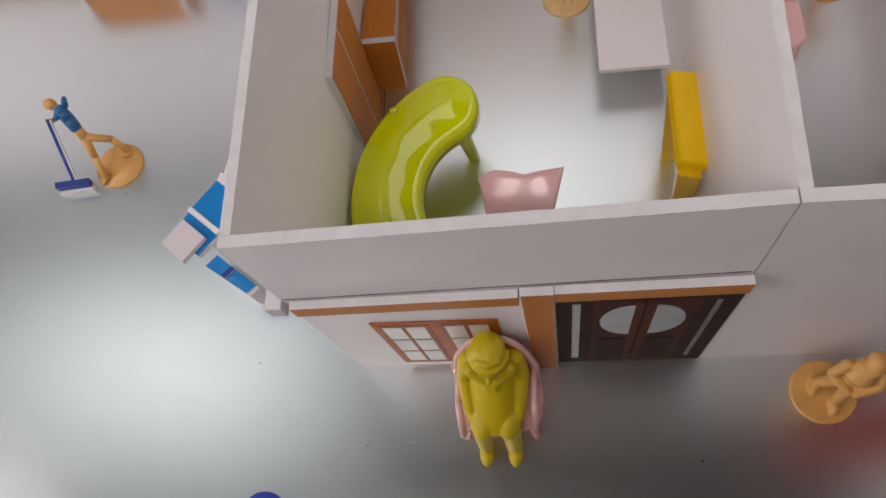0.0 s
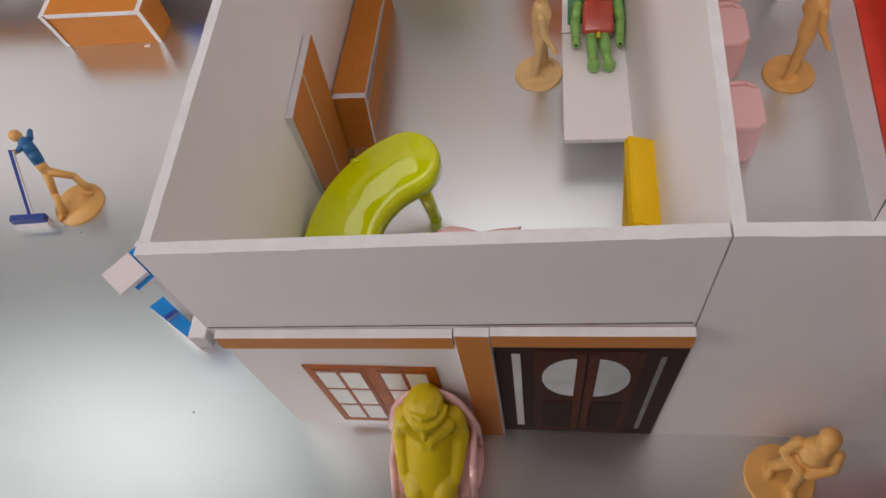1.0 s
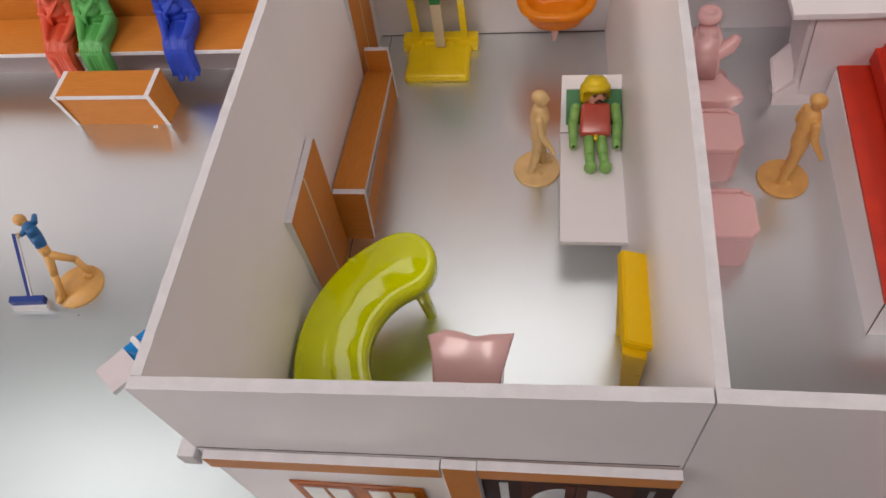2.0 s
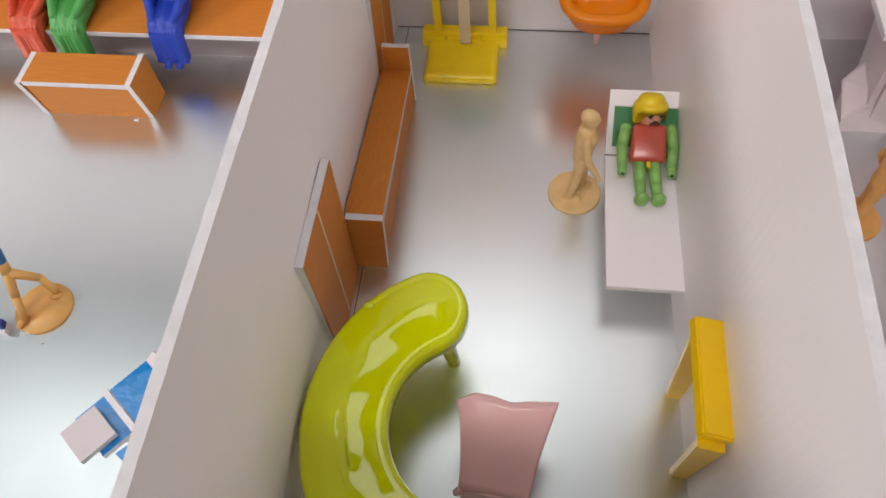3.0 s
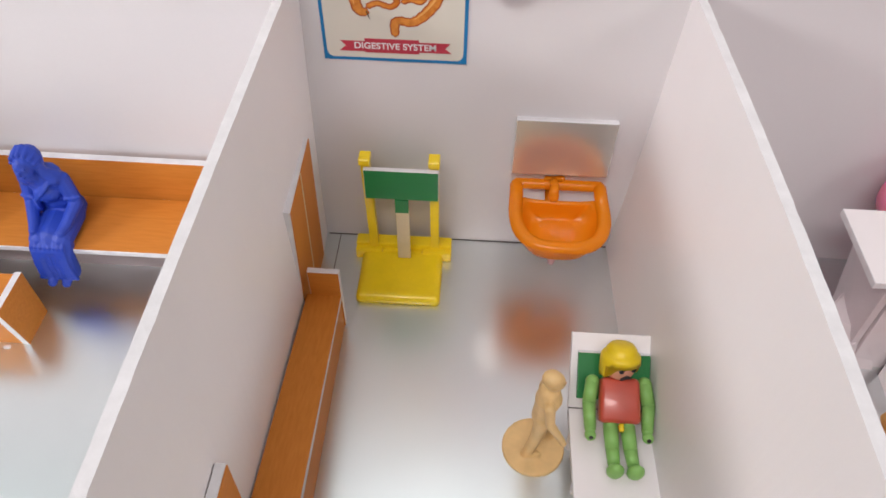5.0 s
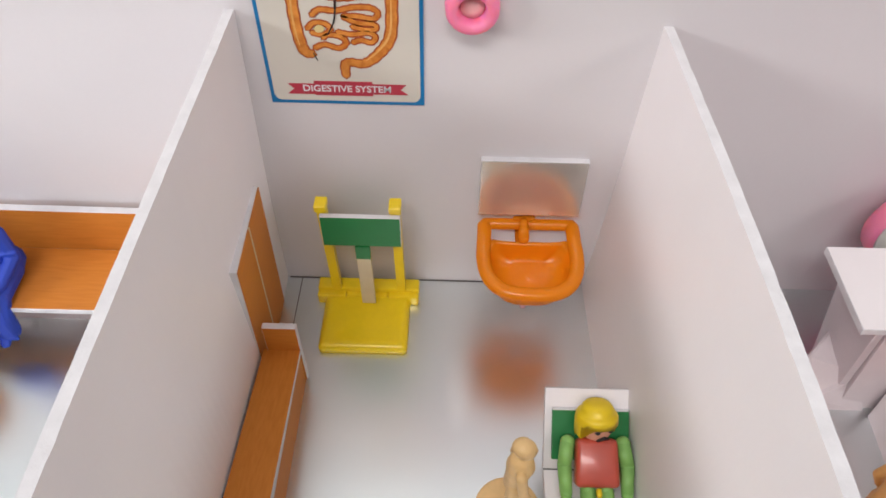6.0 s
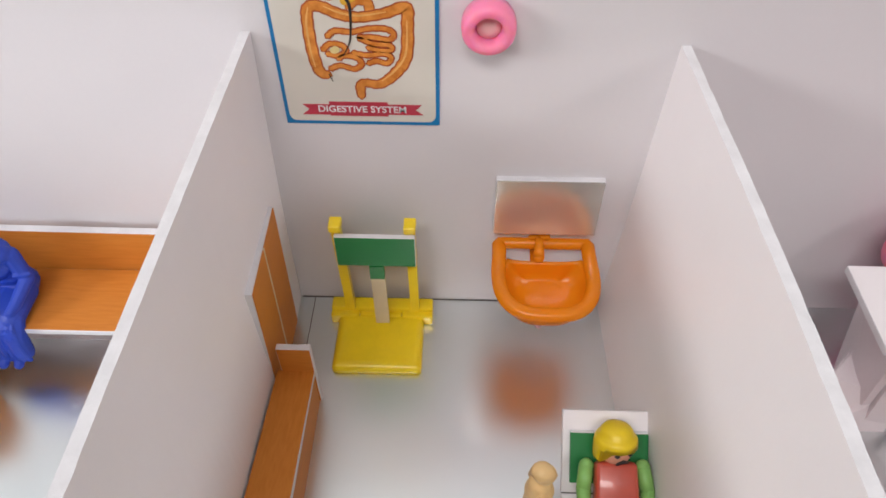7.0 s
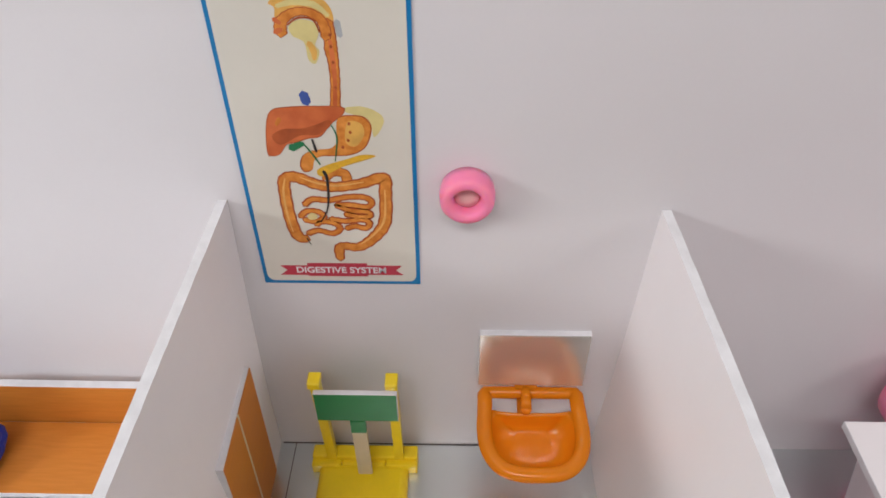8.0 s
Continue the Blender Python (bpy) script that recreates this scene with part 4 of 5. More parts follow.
for run in ([(40, 204.3), (43.9, 207.4), (51.6, 207), (59.7, 208.8), (67.5, 208.8), (71, 206.2), (68.6, 203.2), (61.4, 204.3), (54.7, 204.3)],
            [(54.7, 204), (61, 201), (68.5, 200.4), (69.6, 198), (65.2, 197.3), (58.5, 198.9)],
            [(51.3, 196), (58, 194.8), (66, 195.8), (69.2, 193.6), (67, 190.6), (62.3, 191.8), (58.1, 190.4)],
            [(39.6, 187), (44.6, 189), (51.3, 187.2), (55, 190.4), (52.2, 193.6), (46.6, 194.4), (44, 192.5)],
            [(37.2, 197.3), (40.6, 200.5), (46.2, 200), (48, 196.8), (44.2, 194.4), (39, 195.4)]):
    inked("small_bowel", run, [2.0] * len(run), ORGAN, 5, 1.5)
blob("caecum", [(40.5, 197.5), (42.5, 199.5), (45, 198.5), (44.5, 196), (41.5, 195.6)], PALEYEL, 6)
inked("gall_bladder", [(38.3, 235), (43.2, 237.4)], [3.6, 2.6], PRINTGREEN, 6)
inked("duct", [(43.4, 237.7), (46, 233.8), (49.8, 226.7)], [0.7, 0.7, 0.7], PRINTGREEN, 7)
inked("duct", [(47.8, 239.4), (48.9, 233.4)], [0.8, 1.2], INK, 7)
inked("duct", [(56.6, 246.8), (58.5, 240.3), (56.6, 228.6)], [0.5, 0.6, 0.5], PRINTGREEN, 7)
inked("vessel", [(50.9, 223), (52, 218), (50.6, 203), (46.5, 194.4)], [1.6, 1.3, 0.8, 0.4], INK, 7)
inked("vessel", [(38.6, 184.2), (40.1, 180)], [0.6, 0.3], INK, 7)
inked("vein_stub", [(46.8, 261), (47.6, 257)], [4, 4], PRINTBLUE, 1)
inked("gland", [(63.6, 291.6), (64.3, 286)], [2.6, 2.2], PANEGREY, 1)
part("ribbon", box(0.0365, 0.0660, PY - 0.0009, PY - 0.0006, 0.1595, 0.1680), RIBBON, poster)
part("ribbon_tail", prism([(0.0225, 0.1600), (0.0262, 0.1632), (0.0232, 0.1662), (0.0400, 0.1662), (0.0400, 0.1600)], PY - 0.0008, PY - 0.0005, plane="XZ"), RIBBON, poster)
part("ribbon_tail", prism([(0.0838, 0.1605), (0.0800, 0.1634), (0.0830, 0.1666), (0.0640, 0.1666), (0.0640, 0.1605)], PY - 0.0008, PY - 0.0005, plane="XZ"), RIBBON, poster)

letters = bpy.data.curves.new("lettering", "FONT")
letters.body, letters.size, letters.align_x, letters.align_y = "DIGESTIVE SYSTEM", 0.0054, "CENTER", "CENTER"
letters.extrude, letters.offset = 0.00006, 0.00009
tmp = bpy.data.objects.new("lettering", letters)
me = bpy.data.meshes.new_from_object(tmp)
bpy.data.objects.remove(tmp)
me.transform(pose(0.0530 - 0.053, -0.0010, 0.1636 - 0.154, 90, 0, 0))
me.materials.append(EDGE)
words = new("lettering", me)
words.parent = poster

# ---- figures ----


def figure(name, bm, mats, at, label, category="figurine", voxel=0.0007, group=""):
    ob = part(name, bm, mats, None, smooth=True, at=at)
    sculpt(ob, voxel, 4)
    return tagged(ob, label, category, group)


def standing_man(at, turn, lean=(0.0, 0.0), arm="down", tall=0.085):
    """A moulded toy man on a round base, as one bmesh."""
    bm = bmesh.new()
    k = tall / 0.085
    cyl(bm, (0, 0, 0.0), (0, 0, 0.0022), 0.0180, 0.0176, 40)

    def p(x, y, z):
        return (x + lean[0] * z / 0.085, y + lean[1] * z / 0.085, z * k)

    limb(bm, [p(0.004, 0.006, 0.003), p(0.003, 0.004, 0.022), p(0.001, 0.003, 0.042)], [0.0030, 0.0034, 0.0046])
    limb(bm, [p(-0.004, -0.005, 0.003), p(-0.001, -0.004, 0.022), p(0.000, -0.003, 0.042)], [0.0030, 0.0034, 0.0046])
    ball(bm, p(0.0065, 0.0065, 0.0035), 0.0050, 0.0028, 0.0022)
    ball(bm, p(-0.001, -0.0055, 0.0035), 0.0050, 0.0028, 0.0022)
    limb(bm, [p(0, 0, 0.041), p(0, 0, 0.050), p(0.0005, 0, 0.060), p(0, 0, 0.066)], [0.0062, 0.0060, 0.0072, 0.0060])
    for s in (-1, 1):
        sh = p(0, s * 0.0085, 0.0645)
        if arm == "out" and s < 0:
            limb(bm, [sh, p(0.002, s * 0.0110, 0.052), p(0.009, s * 0.0125, 0.040), p(0.011, s * 0.0135, 0.036)], [0.0030, 0.0026, 0.0020, 0.0018])
        elif arm == "cross":
            limb(bm, [sh, p(0.003, s * 0.011, 0.053), p(0.009, s * 0.002, 0.050)], [0.0030, 0.0026, 0.0024])
        else:
            limb(bm, [sh, p(-0.001, s * 0.0105, 0.053), p(0.004, s * 0.0095, 0.043)], [0.0030, 0.0026, 0.0022])
    limb(bm, [p(0, 0, 0.067), p(0.001, 0, 0.072)], [0.0032, 0.0030])
    ball(bm, p(0.001, 0, 0.0775), 0.0054, 0.0048, 0.0062)
    ball(bm, p(0.0058, 0, 0.0768), 0.0012, 0.0010, 0.0014)
    ball(bm, p(-0.0006, 0, 0.0800), 0.0055, 0.0051, 0.0044)
    bmesh.ops.rotate(bm, verts=bm.verts, matrix=Matrix.Rotation(radians(turn), 3, "Z"))
    bmesh.ops.translate(bm, verts=bm.verts, vec=Vector(at))
    return bm


figure("toy_man", standing_man((0.1412, 0.2705, 0), 0, (0.002, -0.003), "out", 0.085), PALETAN, (0.1412, 0.2705, 0),
       "pale tan moulded toy man standing beside the white bed")
figure("toy_man", standing_man((0.3185, 0.2620, 0), 10, (0.001, 0.0), "out", 0.085), TAN, (0.3185, 0.2620, 0),
       "tan moulded toy man on a round base beside the red bed")
figure("toy_man", standing_man((0.2680, -0.0220, 0), -110, (0.001, 0.0), "cross", 0.085), TAN, (0.2680, -0.0220, 0),
       "tan moulded toy man on a round base outside the clinic doors")


def sweeper():
    """A toy man bent over to sweep, legs astride, blue shirt."""
    bm = bmesh.new()
    cyl(bm, (-0.1955, 0.1560, 0), (-0.1955, 0.1560, 0.0022), 0.0185, 0.0180, 40)
    hip = (-0.2075, 0.1650, 0.0300)
    limb(bm, [(-0.1885, 0.1660, 0.003), (-0.1945, 0.1690, 0.018), hip], [0.0024, 0.0026, 0.0034])
    limb(bm, [(-0.2030, 0.1455, 0.003), (-0.2055, 0.1550, 0.017), hip], [0.0024, 0.0027, 0.0034])
    ball(bm, (-0.1900, 0.1640, 0.0035), 0.0044, 0.0026, 0.0020)
    ball(bm, (-0.2045, 0.1432, 0.0035), 0.0026, 0.0044, 0.0020)
    limb(bm, [hip, (-0.2105, 0.1690, 0.0380)], [0.0036, 0.0040])
    limb(bm, [(-0.2100, 0.1685, 0.0370), (-0.2125, 0.1725, 0.0430), (-0.2150, 0.1755, 0.0490)], [0.0042, 0.0046, 0.0046], slot=1)
    limb(bm, [(-0.2118, 0.1790, 0.0500), (-0.2098, 0.1815, 0.0545)], [0.0024, 0.0018], slot=1)
    limb(bm, [(-0.2165, 0.1720, 0.0490), (-0.2205, 0.1710, 0.0460)], [0.0024, 0.0019], slot=1)
    limb(bm, [(-0.2160, 0.1765, 0.0500), (-0.2185, 0.1780, 0.0520)], [0.0026, 0.0026])
    ball(bm, (-0.2205, 0.1785, 0.0535), 0.0046, 0.0042, 0.0048)
    ball(bm, (-0.2222, 0.1690, 0.0470), 0.0022)
    return bm


ob = part("toy_sweeper", sweeper(), [TAN, SHIRT], None, smooth=True, at=(-0.1955, 0.1560, 0))
tagged(ob, "tan toy sweeper in a blue shirt on a round base", "figurine")
broom = thing("toy_broom", (-0.236, 0.142, 0.0), "blue toy broom with a white brush held by the sweeper", "broom")
part("handle", slab([(-0.2242, 0.1682, 0.0505), (-0.2212, 0.1676, 0.0505), (-0.2238, 0.1412, 0.0090), (-0.2270, 0.1418, 0.0090)], 0.0012), NAVY, broom)
part("handle_side", slab([(-0.2209, 0.1675, 0.0502), (-0.2201, 0.1672, 0.0502), (-0.2222, 0.1408, 0.0092), (-0.2236, 0.1411, 0.0092)], 0.0011), EDGE, broom, "white side strip")
bm = slab([(-0.2400, 0.1405, 0.0050), (-0.2385, 0.1355, 0.0050), (-0.2120, 0.1375, 0.0050), (-0.2130, 0.1425, 0.0050)], 0.0050)
part("head", bm, NAVY, broom)
part("bristles", slab([(-0.2398, 0.1400, 0.0), (-0.2382, 0.1335, 0.0), (-0.2115, 0.1355, 0.0), (-0.2126, 0.1420, 0.0)], 0.0049), EDGE, broom, "white bristles")


def seated_woman(x, colour, label, lean=0.0):
    """A moulded seated woman in a draped dress, shawl over her head, arms on her lap, feet above the ground."""
    bm = bmesh.new()
    s = 0.0428
    ball(bm, (x, 0.3930, s + 0.0085), 0.0138, 0.0120, 0.0090)
    for k in range(7):
        t = k / 6
        ball(bm, (x + lean * 0.8 * t, 0.3932, s + 0.008 + 0.028 * t), 0.0112 + 0.0018 * math.sin(2.6 * t), 0.0092, 0.0075)
    ball(bm, (x + lean * 0.5, 0.3872, s + 0.0265), 0.0088, 0.0060, 0.0062)
    # lap and skirt
    limb(bm, [(x, 0.3880, s + 0.0062), (x, 0.3700, s + 0.0052), (x, 0.3655, s + 0.0010)], [0.0088, 0.0082, 0.0075])
    for d in (-1, 1):
        limb(bm, [(x + d * 0.0068, 0.3880, s + 0.0066), (x + d * 0.0070, 0.3680, s + 0.0052), (x + d * 0.0068, 0.3625, s - 0.0030), (x + d * 0.0066, 0.3610, 0.0250)],
             [0.0072, 0.0068, 0.0062, 0.0062])
        limb(bm, [(x + d * 0.0044, 0.3600, 0.0225), (x + d * 0.0046, 0.3545, 0.0205)], [0.0034, 0.0030])
    box(x - 0.0115, x + 0.0115, 0.3580, 0.3660, 0.0225, s + 0.0040, 0.0026, 3, bm)
    for k in range(8):
        u = -0.0100 + 0.0200 * k / 7
        sway = 0.0008 * math.sin(k * 2.3)
        limb(bm, [(x + u * 0.95, 0.3690, s + 0.0112), (x + u, 0.3602, s + 0.0050), (x + u * 1.04 + sway, 0.3574, s - 0.0080), (x + u * 1.08 - sway, 0.3570, 0.0232)],
             [0.0008, 0.0012, 0.0013, 0.0014], seg=6)
    limb(bm, [(x - 0.0118, 0.3568, 0.0228), (x + 0.0118, 0.3568, 0.0228)], [0.0014, 0.0014], seg=8)
    # arms down to the knees
    for d in (-1, 1):
        sh = Vector((x + d * 0.0108 + lean * 0.8, 0.3925, s + 0.0335))
        el = Vector((x + d * 0.0142 + lean * 0.3, 0.3880, s + 0.0185))
        wr = Vector((x + d * 0.0098, 0.3725, s + 0.0125))
        limb(bm, [sh, el, wr, wr + Vector((-d * 0.0012, -0.0050, -0.0010))], [0.0052, 0.0044, 0.0034, 0.0028])
        limb(bm, [el + Vector((-d * 0.0040, -0.0030, 0.0052)), el + Vector((d * 0.0036, -0.0010, 0.0050))], [0.0014, 0.0014], seg=8)
    # sash folds from one shoulder across the chest
    for k in range(6):
        o = 0.0021 * k
        limb(bm, [(x + 0.0098 + lean - 0.5 * o, 0.3868, s + 0.0385 - 0.15 * o), (x + lean * 0.7 + 0.0020 - 0.6 * o, 0.3815, s + 0.0310 - 0.6 * o),
                  (x - 0.0080 + lean * 0.4 + 0.1 * o, 0.3832, s + 0.0235 - 0.8 * o), (x - 0.0112, 0.3880, s + 0.0175 - 0.5 * o)], [0.0010, 0.0012, 0.0011, 0.0009], seg=6)
    # head bent a little aside, the shawl running down to the shoulders
    h = Vector((x + lean * 1.35, 0.3885, s + 0.0505))
    ball(bm, h + Vector((-0.0006, -0.0026, -0.0024)), 0.0058, 0.0062, 0.0080, turn=(12, -8, 0))
    ball(bm, h + Vector((0.0008, 0.0022, 0.0010)), 0.0080, 0.0084, 0.0092)
    for k in range(9):
        u = -1.9 + 3.8 * k / 8
        a = h + Vector((0.0072 * math.sin(u), -0.0028 - 0.0008 * math.cos(u), 0.0002 + 0.0078 * math.cos(u)))
        b = h + Vector((0.0070 * math.sin(u), 0.0030, 0.0004 + 0.0084 * math.cos(u)))
        limb(bm, [a, b], [0.0013, 0.0022], seg=6)
    for d in (-1, 1):
        limb(bm, [h + Vector((d * 0.0064, 0.0, -0.0020)), h + Vector((d * 0.0072, 0.0005, -0.0085)), (x + d * 0.0085 + lean * 0.9, 0.3905, s + 0.0365)], [0.0028, 0.0036, 0.0056])
        ball(bm, h + Vector((d * 0.0023, -0.0080, 0.0004)), 0.0012, 0.0008, 0.0007)
    limb(bm, [h + Vector((0, -0.0030, -0.0090)), (x + lean, 0.3900, s + 0.0370)], [0.0042, 0.0056])
    ball(bm, h + Vector((-0.0008, -0.0092, -0.0026)), 0.0010, 0.0014, 0.0018)
    ball(bm, h + Vector((-0.0008, -0.0080, -0.0064)), 0.0018, 0.0009, 0.0007)
    return figure("toy_woman", bm, colour, (x, 0.39, 0.0), label, group="seated toy women on the wall bench", voxel=0.0005)


seated_woman(-0.1625, BLUE, "blue moulded toy woman with a covered head seated on the bench", -0.0045)
seated_woman(-0.2395, GREEN, "green moulded toy woman seated on the bench", 0.001)
seated_woman(-0.2720, REDFIG, "red moulded toy woman seated on the bench", 0.001)


def seated_guard():
    """A moulded seated man, hands on his knees, cap and scarf."""
    bm = bmesh.new()
    x = 0.0870
    ball(bm, (x, -0.0160, 0.0360), 0.0150, 0.0125, 0.0110)
    limb(bm, [(x, -0.0150, 0.0370), (x, -0.0130, 0.0500), (x, -0.0110, 0.0600)], [0.0130, 0.0135, 0.0120])
    for d in (-1, 1):
        limb(bm, [(x + d * 0.0075, -0.0200, 0.0340), (x + d * 0.0085, -0.0430, 0.0330), (x + d * 0.0085, -0.0480, 0.0180), (x + d * 0.0085, -0.0500, 0.0060)],
             [0.0072, 0.0064, 0.0054, 0.0050])
        ball(bm, (x + d * 0.0088, -0.0545, 0.0040), 0.0046, 0.0078, 0.0040)
        limb(bm, [(x + d * 0.0128, -0.0110, 0.0605), (x + d * 0.0162, -0.0180, 0.0490), (x + d * 0.0140, -0.0340, 0.0405)], [0.0062, 0.0052, 0.0042])
        ball(bm, (x + d * 0.0128, -0.0375, 0.0390), 0.0040, 0.0050, 0.0032)
        limb(bm, [(x + d * 0.0110, -0.0180, 0.0650), (x - d * 0.0020, -0.0255, 0.0560)], [0.0042, 0.0034])
    for k in range(10):
        u = k / 9
        ball(bm, (x, -0.0180 - 0.0205 * u, 0.0520 - 0.0158 * u), 0.0126, 0.0106, 0.0098 - 0.0022 * u, sub=3)
    for d in (-1, 1):
        ball(bm, (x + d * 0.0072, -0.0380, 0.0368), 0.0078, 0.0130, 0.0072, sub=3)
    ball(bm, (x, -0.0140, 0.0705), 0.0088, 0.0094, 0.0106)
    ball(bm, (x, -0.0105, 0.0765), 0.0102, 0.0104, 0.0062)
    for k in range(11):
        u = math.pi * (k / 10)
        p = (x + 0.0104 * math.cos(u), -0.0115 - 0.0104 * math.sin(u), 0.0742)
        q = (x + 0.0104 * math.cos(u + 0.3), -0.0115 - 0.0104 * math.sin(u + 0.3), 0.0742)
        limb(bm, [p, q], [0.0017, 0.0017], seg=6)
    limb(bm, [(x - 0.0064, -0.0170, 0.0788), (x, -0.0196, 0.0800), (x + 0.0064, -0.0170, 0.0788)], [0.0014, 0.0018, 0.0014])
    ball(bm, (x, -0.0245, 0.0680), 0.0021, 0.0030, 0.0032)
    limb(bm, [(x - 0.0052, -0.0218, 0.0726), (x, -0.0232, 0.0718), (x + 0.0052, -0.0218, 0.0726)], [0.0010, 0.0011, 0.0010], seg=6)
    for d in (-1, 1):
        ball(bm, (x + d * 0.0038, -0.0222, 0.0712), 0.0018, 0.0014, 0.0010)
    limb(bm, [(x - 0.0030, -0.0222, 0.0640), (x + 0.0030, -0.0222, 0.0640)], [0.0009, 0.0009], seg=6)
    for k in range(4):
        o = 0.0024 * k
        limb(bm, [(x + 0.0100, -0.0185, 0.0660 - o), (x + 0.0020, -0.0262, 0.0590 - o), (x - 0.0050, -0.0275, 0.0540 - o)], [0.0015, 0.0015, 0.0012], seg=6)
        limb(bm, [(x - 0.0100, -0.0185, 0.0660 - o), (x - 0.0020, -0.0255, 0.0590 - o), (x + 0.0030, -0.0270, 0.0550 - o)], [0.0015, 0.0015, 0.0012], seg=6)
    bmesh.ops.scale(bm, verts=bm.verts, vec=(0.94, 1.0, 1.0), space=Matrix.Translation((-x, 0, 0)))
    return bm


figure("toy_guard", seated_guard(), GOLD, (0.0870, -0.0250, 0.0), "mustard moulded toy guard seated on a pink chair by the wall", voxel=0.0006)

gchair = thing("guard_chair", (0.087, -0.024, 0.0), "translucent pale pink plastic armchair under the seated guard", "chair")
seat = curve_points([(0.0672, -0.042), (0.1083, -0.042), (0.1100, -0.010), (0.088, -0.003), (0.0657, -0.010)], 5, True)
part("seat", prism([(p.x, p.y) for p in seat], 0.0205, 0.0245, 0.0012, 2), PINK, gchair, smooth=True)
bm = bmesh.new()
grid = []
for r in range(8):
    line = []
    for c in range(13):
        u = c / 12 * 2 - 1
        z = 0.0246 + r / 7 * 0.0500 * math.sqrt(max(0.05, 1 - 0.55 * u ** 4 - 0.25 * u * u))
        line.append(bm.verts.new((0.0880 + 0.0238 * u, -0.0030 - 0.0105 * u * u - 0.004 * (1 - r / 7), z)))
    grid.append(line)
for a, b in zip(grid, grid[1:]):
    for c in range(12):
        bm.faces.new((a[c], a[c + 1], b[c + 1], b[c]))
ob = part("backrest", bm, PINK, gchair, smooth=True)
s = ob.modifiers.new("wall", "SOLIDIFY")
s.thickness, s.offset = 0.0022, 0
for lx, ly in ((0.0672, -0.0440), (0.1085, -0.0440), (0.0680, -0.0100), (0.1078, -0.0100)):
    bm = bmesh.new()
    limb(bm, [(lx, ly, 0.0028), (lx + (0.0870 - lx) * 0.12, ly * 0.9, 0.0210)], [0.0026, 0.0034], seg=10)
    part("leg", bm, PINK, gchair, smooth=True)
for d in (-1, 1):
    bm = bmesh.new()
    limb(bm, [(0.088 + d * 0.0206, -0.0140, 0.0440), (0.088 + d * 0.0206, -0.0320, 0.0420), (0.088 + d * 0.0202, -0.0460, 0.0250)], [0.0019, 0.0019, 0.0022], seg=10)
    part("arm", bm, PINK, gchair, smooth=True)

# doll lying on the bed
bm = bmesh.new()
X = 0.1820
for d in (-1, 1):
    limb(bm, [(X + d * 0.0044, 0.2650, 0.0405), (X + 0.0008 + d * 0.0047, 0.2540, 0.0370), (X + 0.0016 + d * 0.0050, 0.2460, 0.0350)], [0.0040, 0.0036, 0.0031], slot=3)
    ball(bm, (X + 0.0018 + d * 0.0052, 0.2424, 0.0362), 0.0046, 0.0034, 0.0062, slot=3)
    sh = Vector((X + d * 0.0138, 0.2860, 0.0500))
    el = Vector((X + d * 0.0156, 0.2760, 0.0450))
    wr = Vector((X + d * 0.0150, 0.2640, 0.0395))
    limb(bm, [sh, el, wr], [0.0038, 0.0036, 0.0031], slot=3)
    ball(bm, wr + Vector((0, -0.0034, -0.0008)), 0.0031, 0.0034, 0.0026, slot=3)
    ball(bm, wr + Vector((0, -0.0056, 0.0002)), 0.0013, 0.0010, 0.0013, slot=4)
chest = bmesh.new()
box(-0.0104, 0.0104, -0.0118, 0.0118, -0.0052, 0.0052, 0.0026, 3, chest)
for v in chest.verts:
    v.co.x *= 1.06 - 0.10 * (v.co.y + 0.0125) / 0.025
chest.transform(Matrix.Translation((X, 0.2770, 0.0470)) @ Matrix.Rotation(math.atan2(0.0275, 0.0384) * 0.85, 4, "X"))
me = bpy.data.meshes.new("tmp")
for f in chest.faces:
    f.material_index = 2
chest.to_mesh(me)
chest.free()
bm.from_mesh(me)
bpy.data.meshes.remove(me)
head = Vector((X - 0.0005, 0.2920, 0.0602))
TH, TURN = radians(29), radians(20)
axis = Vector((0, math.sin(TH), math.cos(TH)))
ahead = Vector((0, -math.cos(TH), math.sin(TH)))
fwd = (ahead * math.cos(TURN) + Vector((math.sin(TURN), 0, 0))).normalized()
across = (Vector((math.cos(TURN), 0, 0)) - ahead * math.sin(TURN)).normalized()
ball(bm, head - axis * 0.0012, 0.0084, 0.0082, 0.0086, slot=1, sub=3)
crown = lathe([(0.0096, -0.0095), (0.0105, -0.0050), (0.0107, 0.0012), (0.0104, 0.0046), (0.0094, 0.0060), (0.0083, 0.0064), (0.0080, 0.0084), (0.0064, 0.0104), (0.0032, 0.0112)], (0, 0, 0), "Z", 32)
for v in crown.verts:
    if v.co.z < 0.0010 and v.co.y < -0.0030:
        v.co.z += (0.0022 - v.co.z) * 0.92
    elif v.co.z < -0.0030 and v.co.y < 0.0040:
        v.co.z += (-0.0050 - v.co.z) * 0.7
crown.transform(Matrix.Translation(head) @ Matrix.Rotation(-TH, 4, "X") @ Matrix.Rotation(TURN, 4, "Z"))
me = bpy.data.meshes.new("tmp")
crown.to_mesh(me)
crown.free()
bm.from_mesh(me)
bpy.data.meshes.remove(me)
for d in (-1, 1):
    ball(bm, head + fwd * 0.0078 + axis * -0.0012 + across * (d * 0.0034), 0.0012, 0.0008, 0.0009, slot=4)
    limb(bm, [head + fwd * 0.0079 + axis * -0.0006 + across * (d * 0.0048), head + fwd * 0.0084 + axis * 0.0002 + across * (d * 0.0020)], [0.0004, 0.0005], slot=4, seg=6)
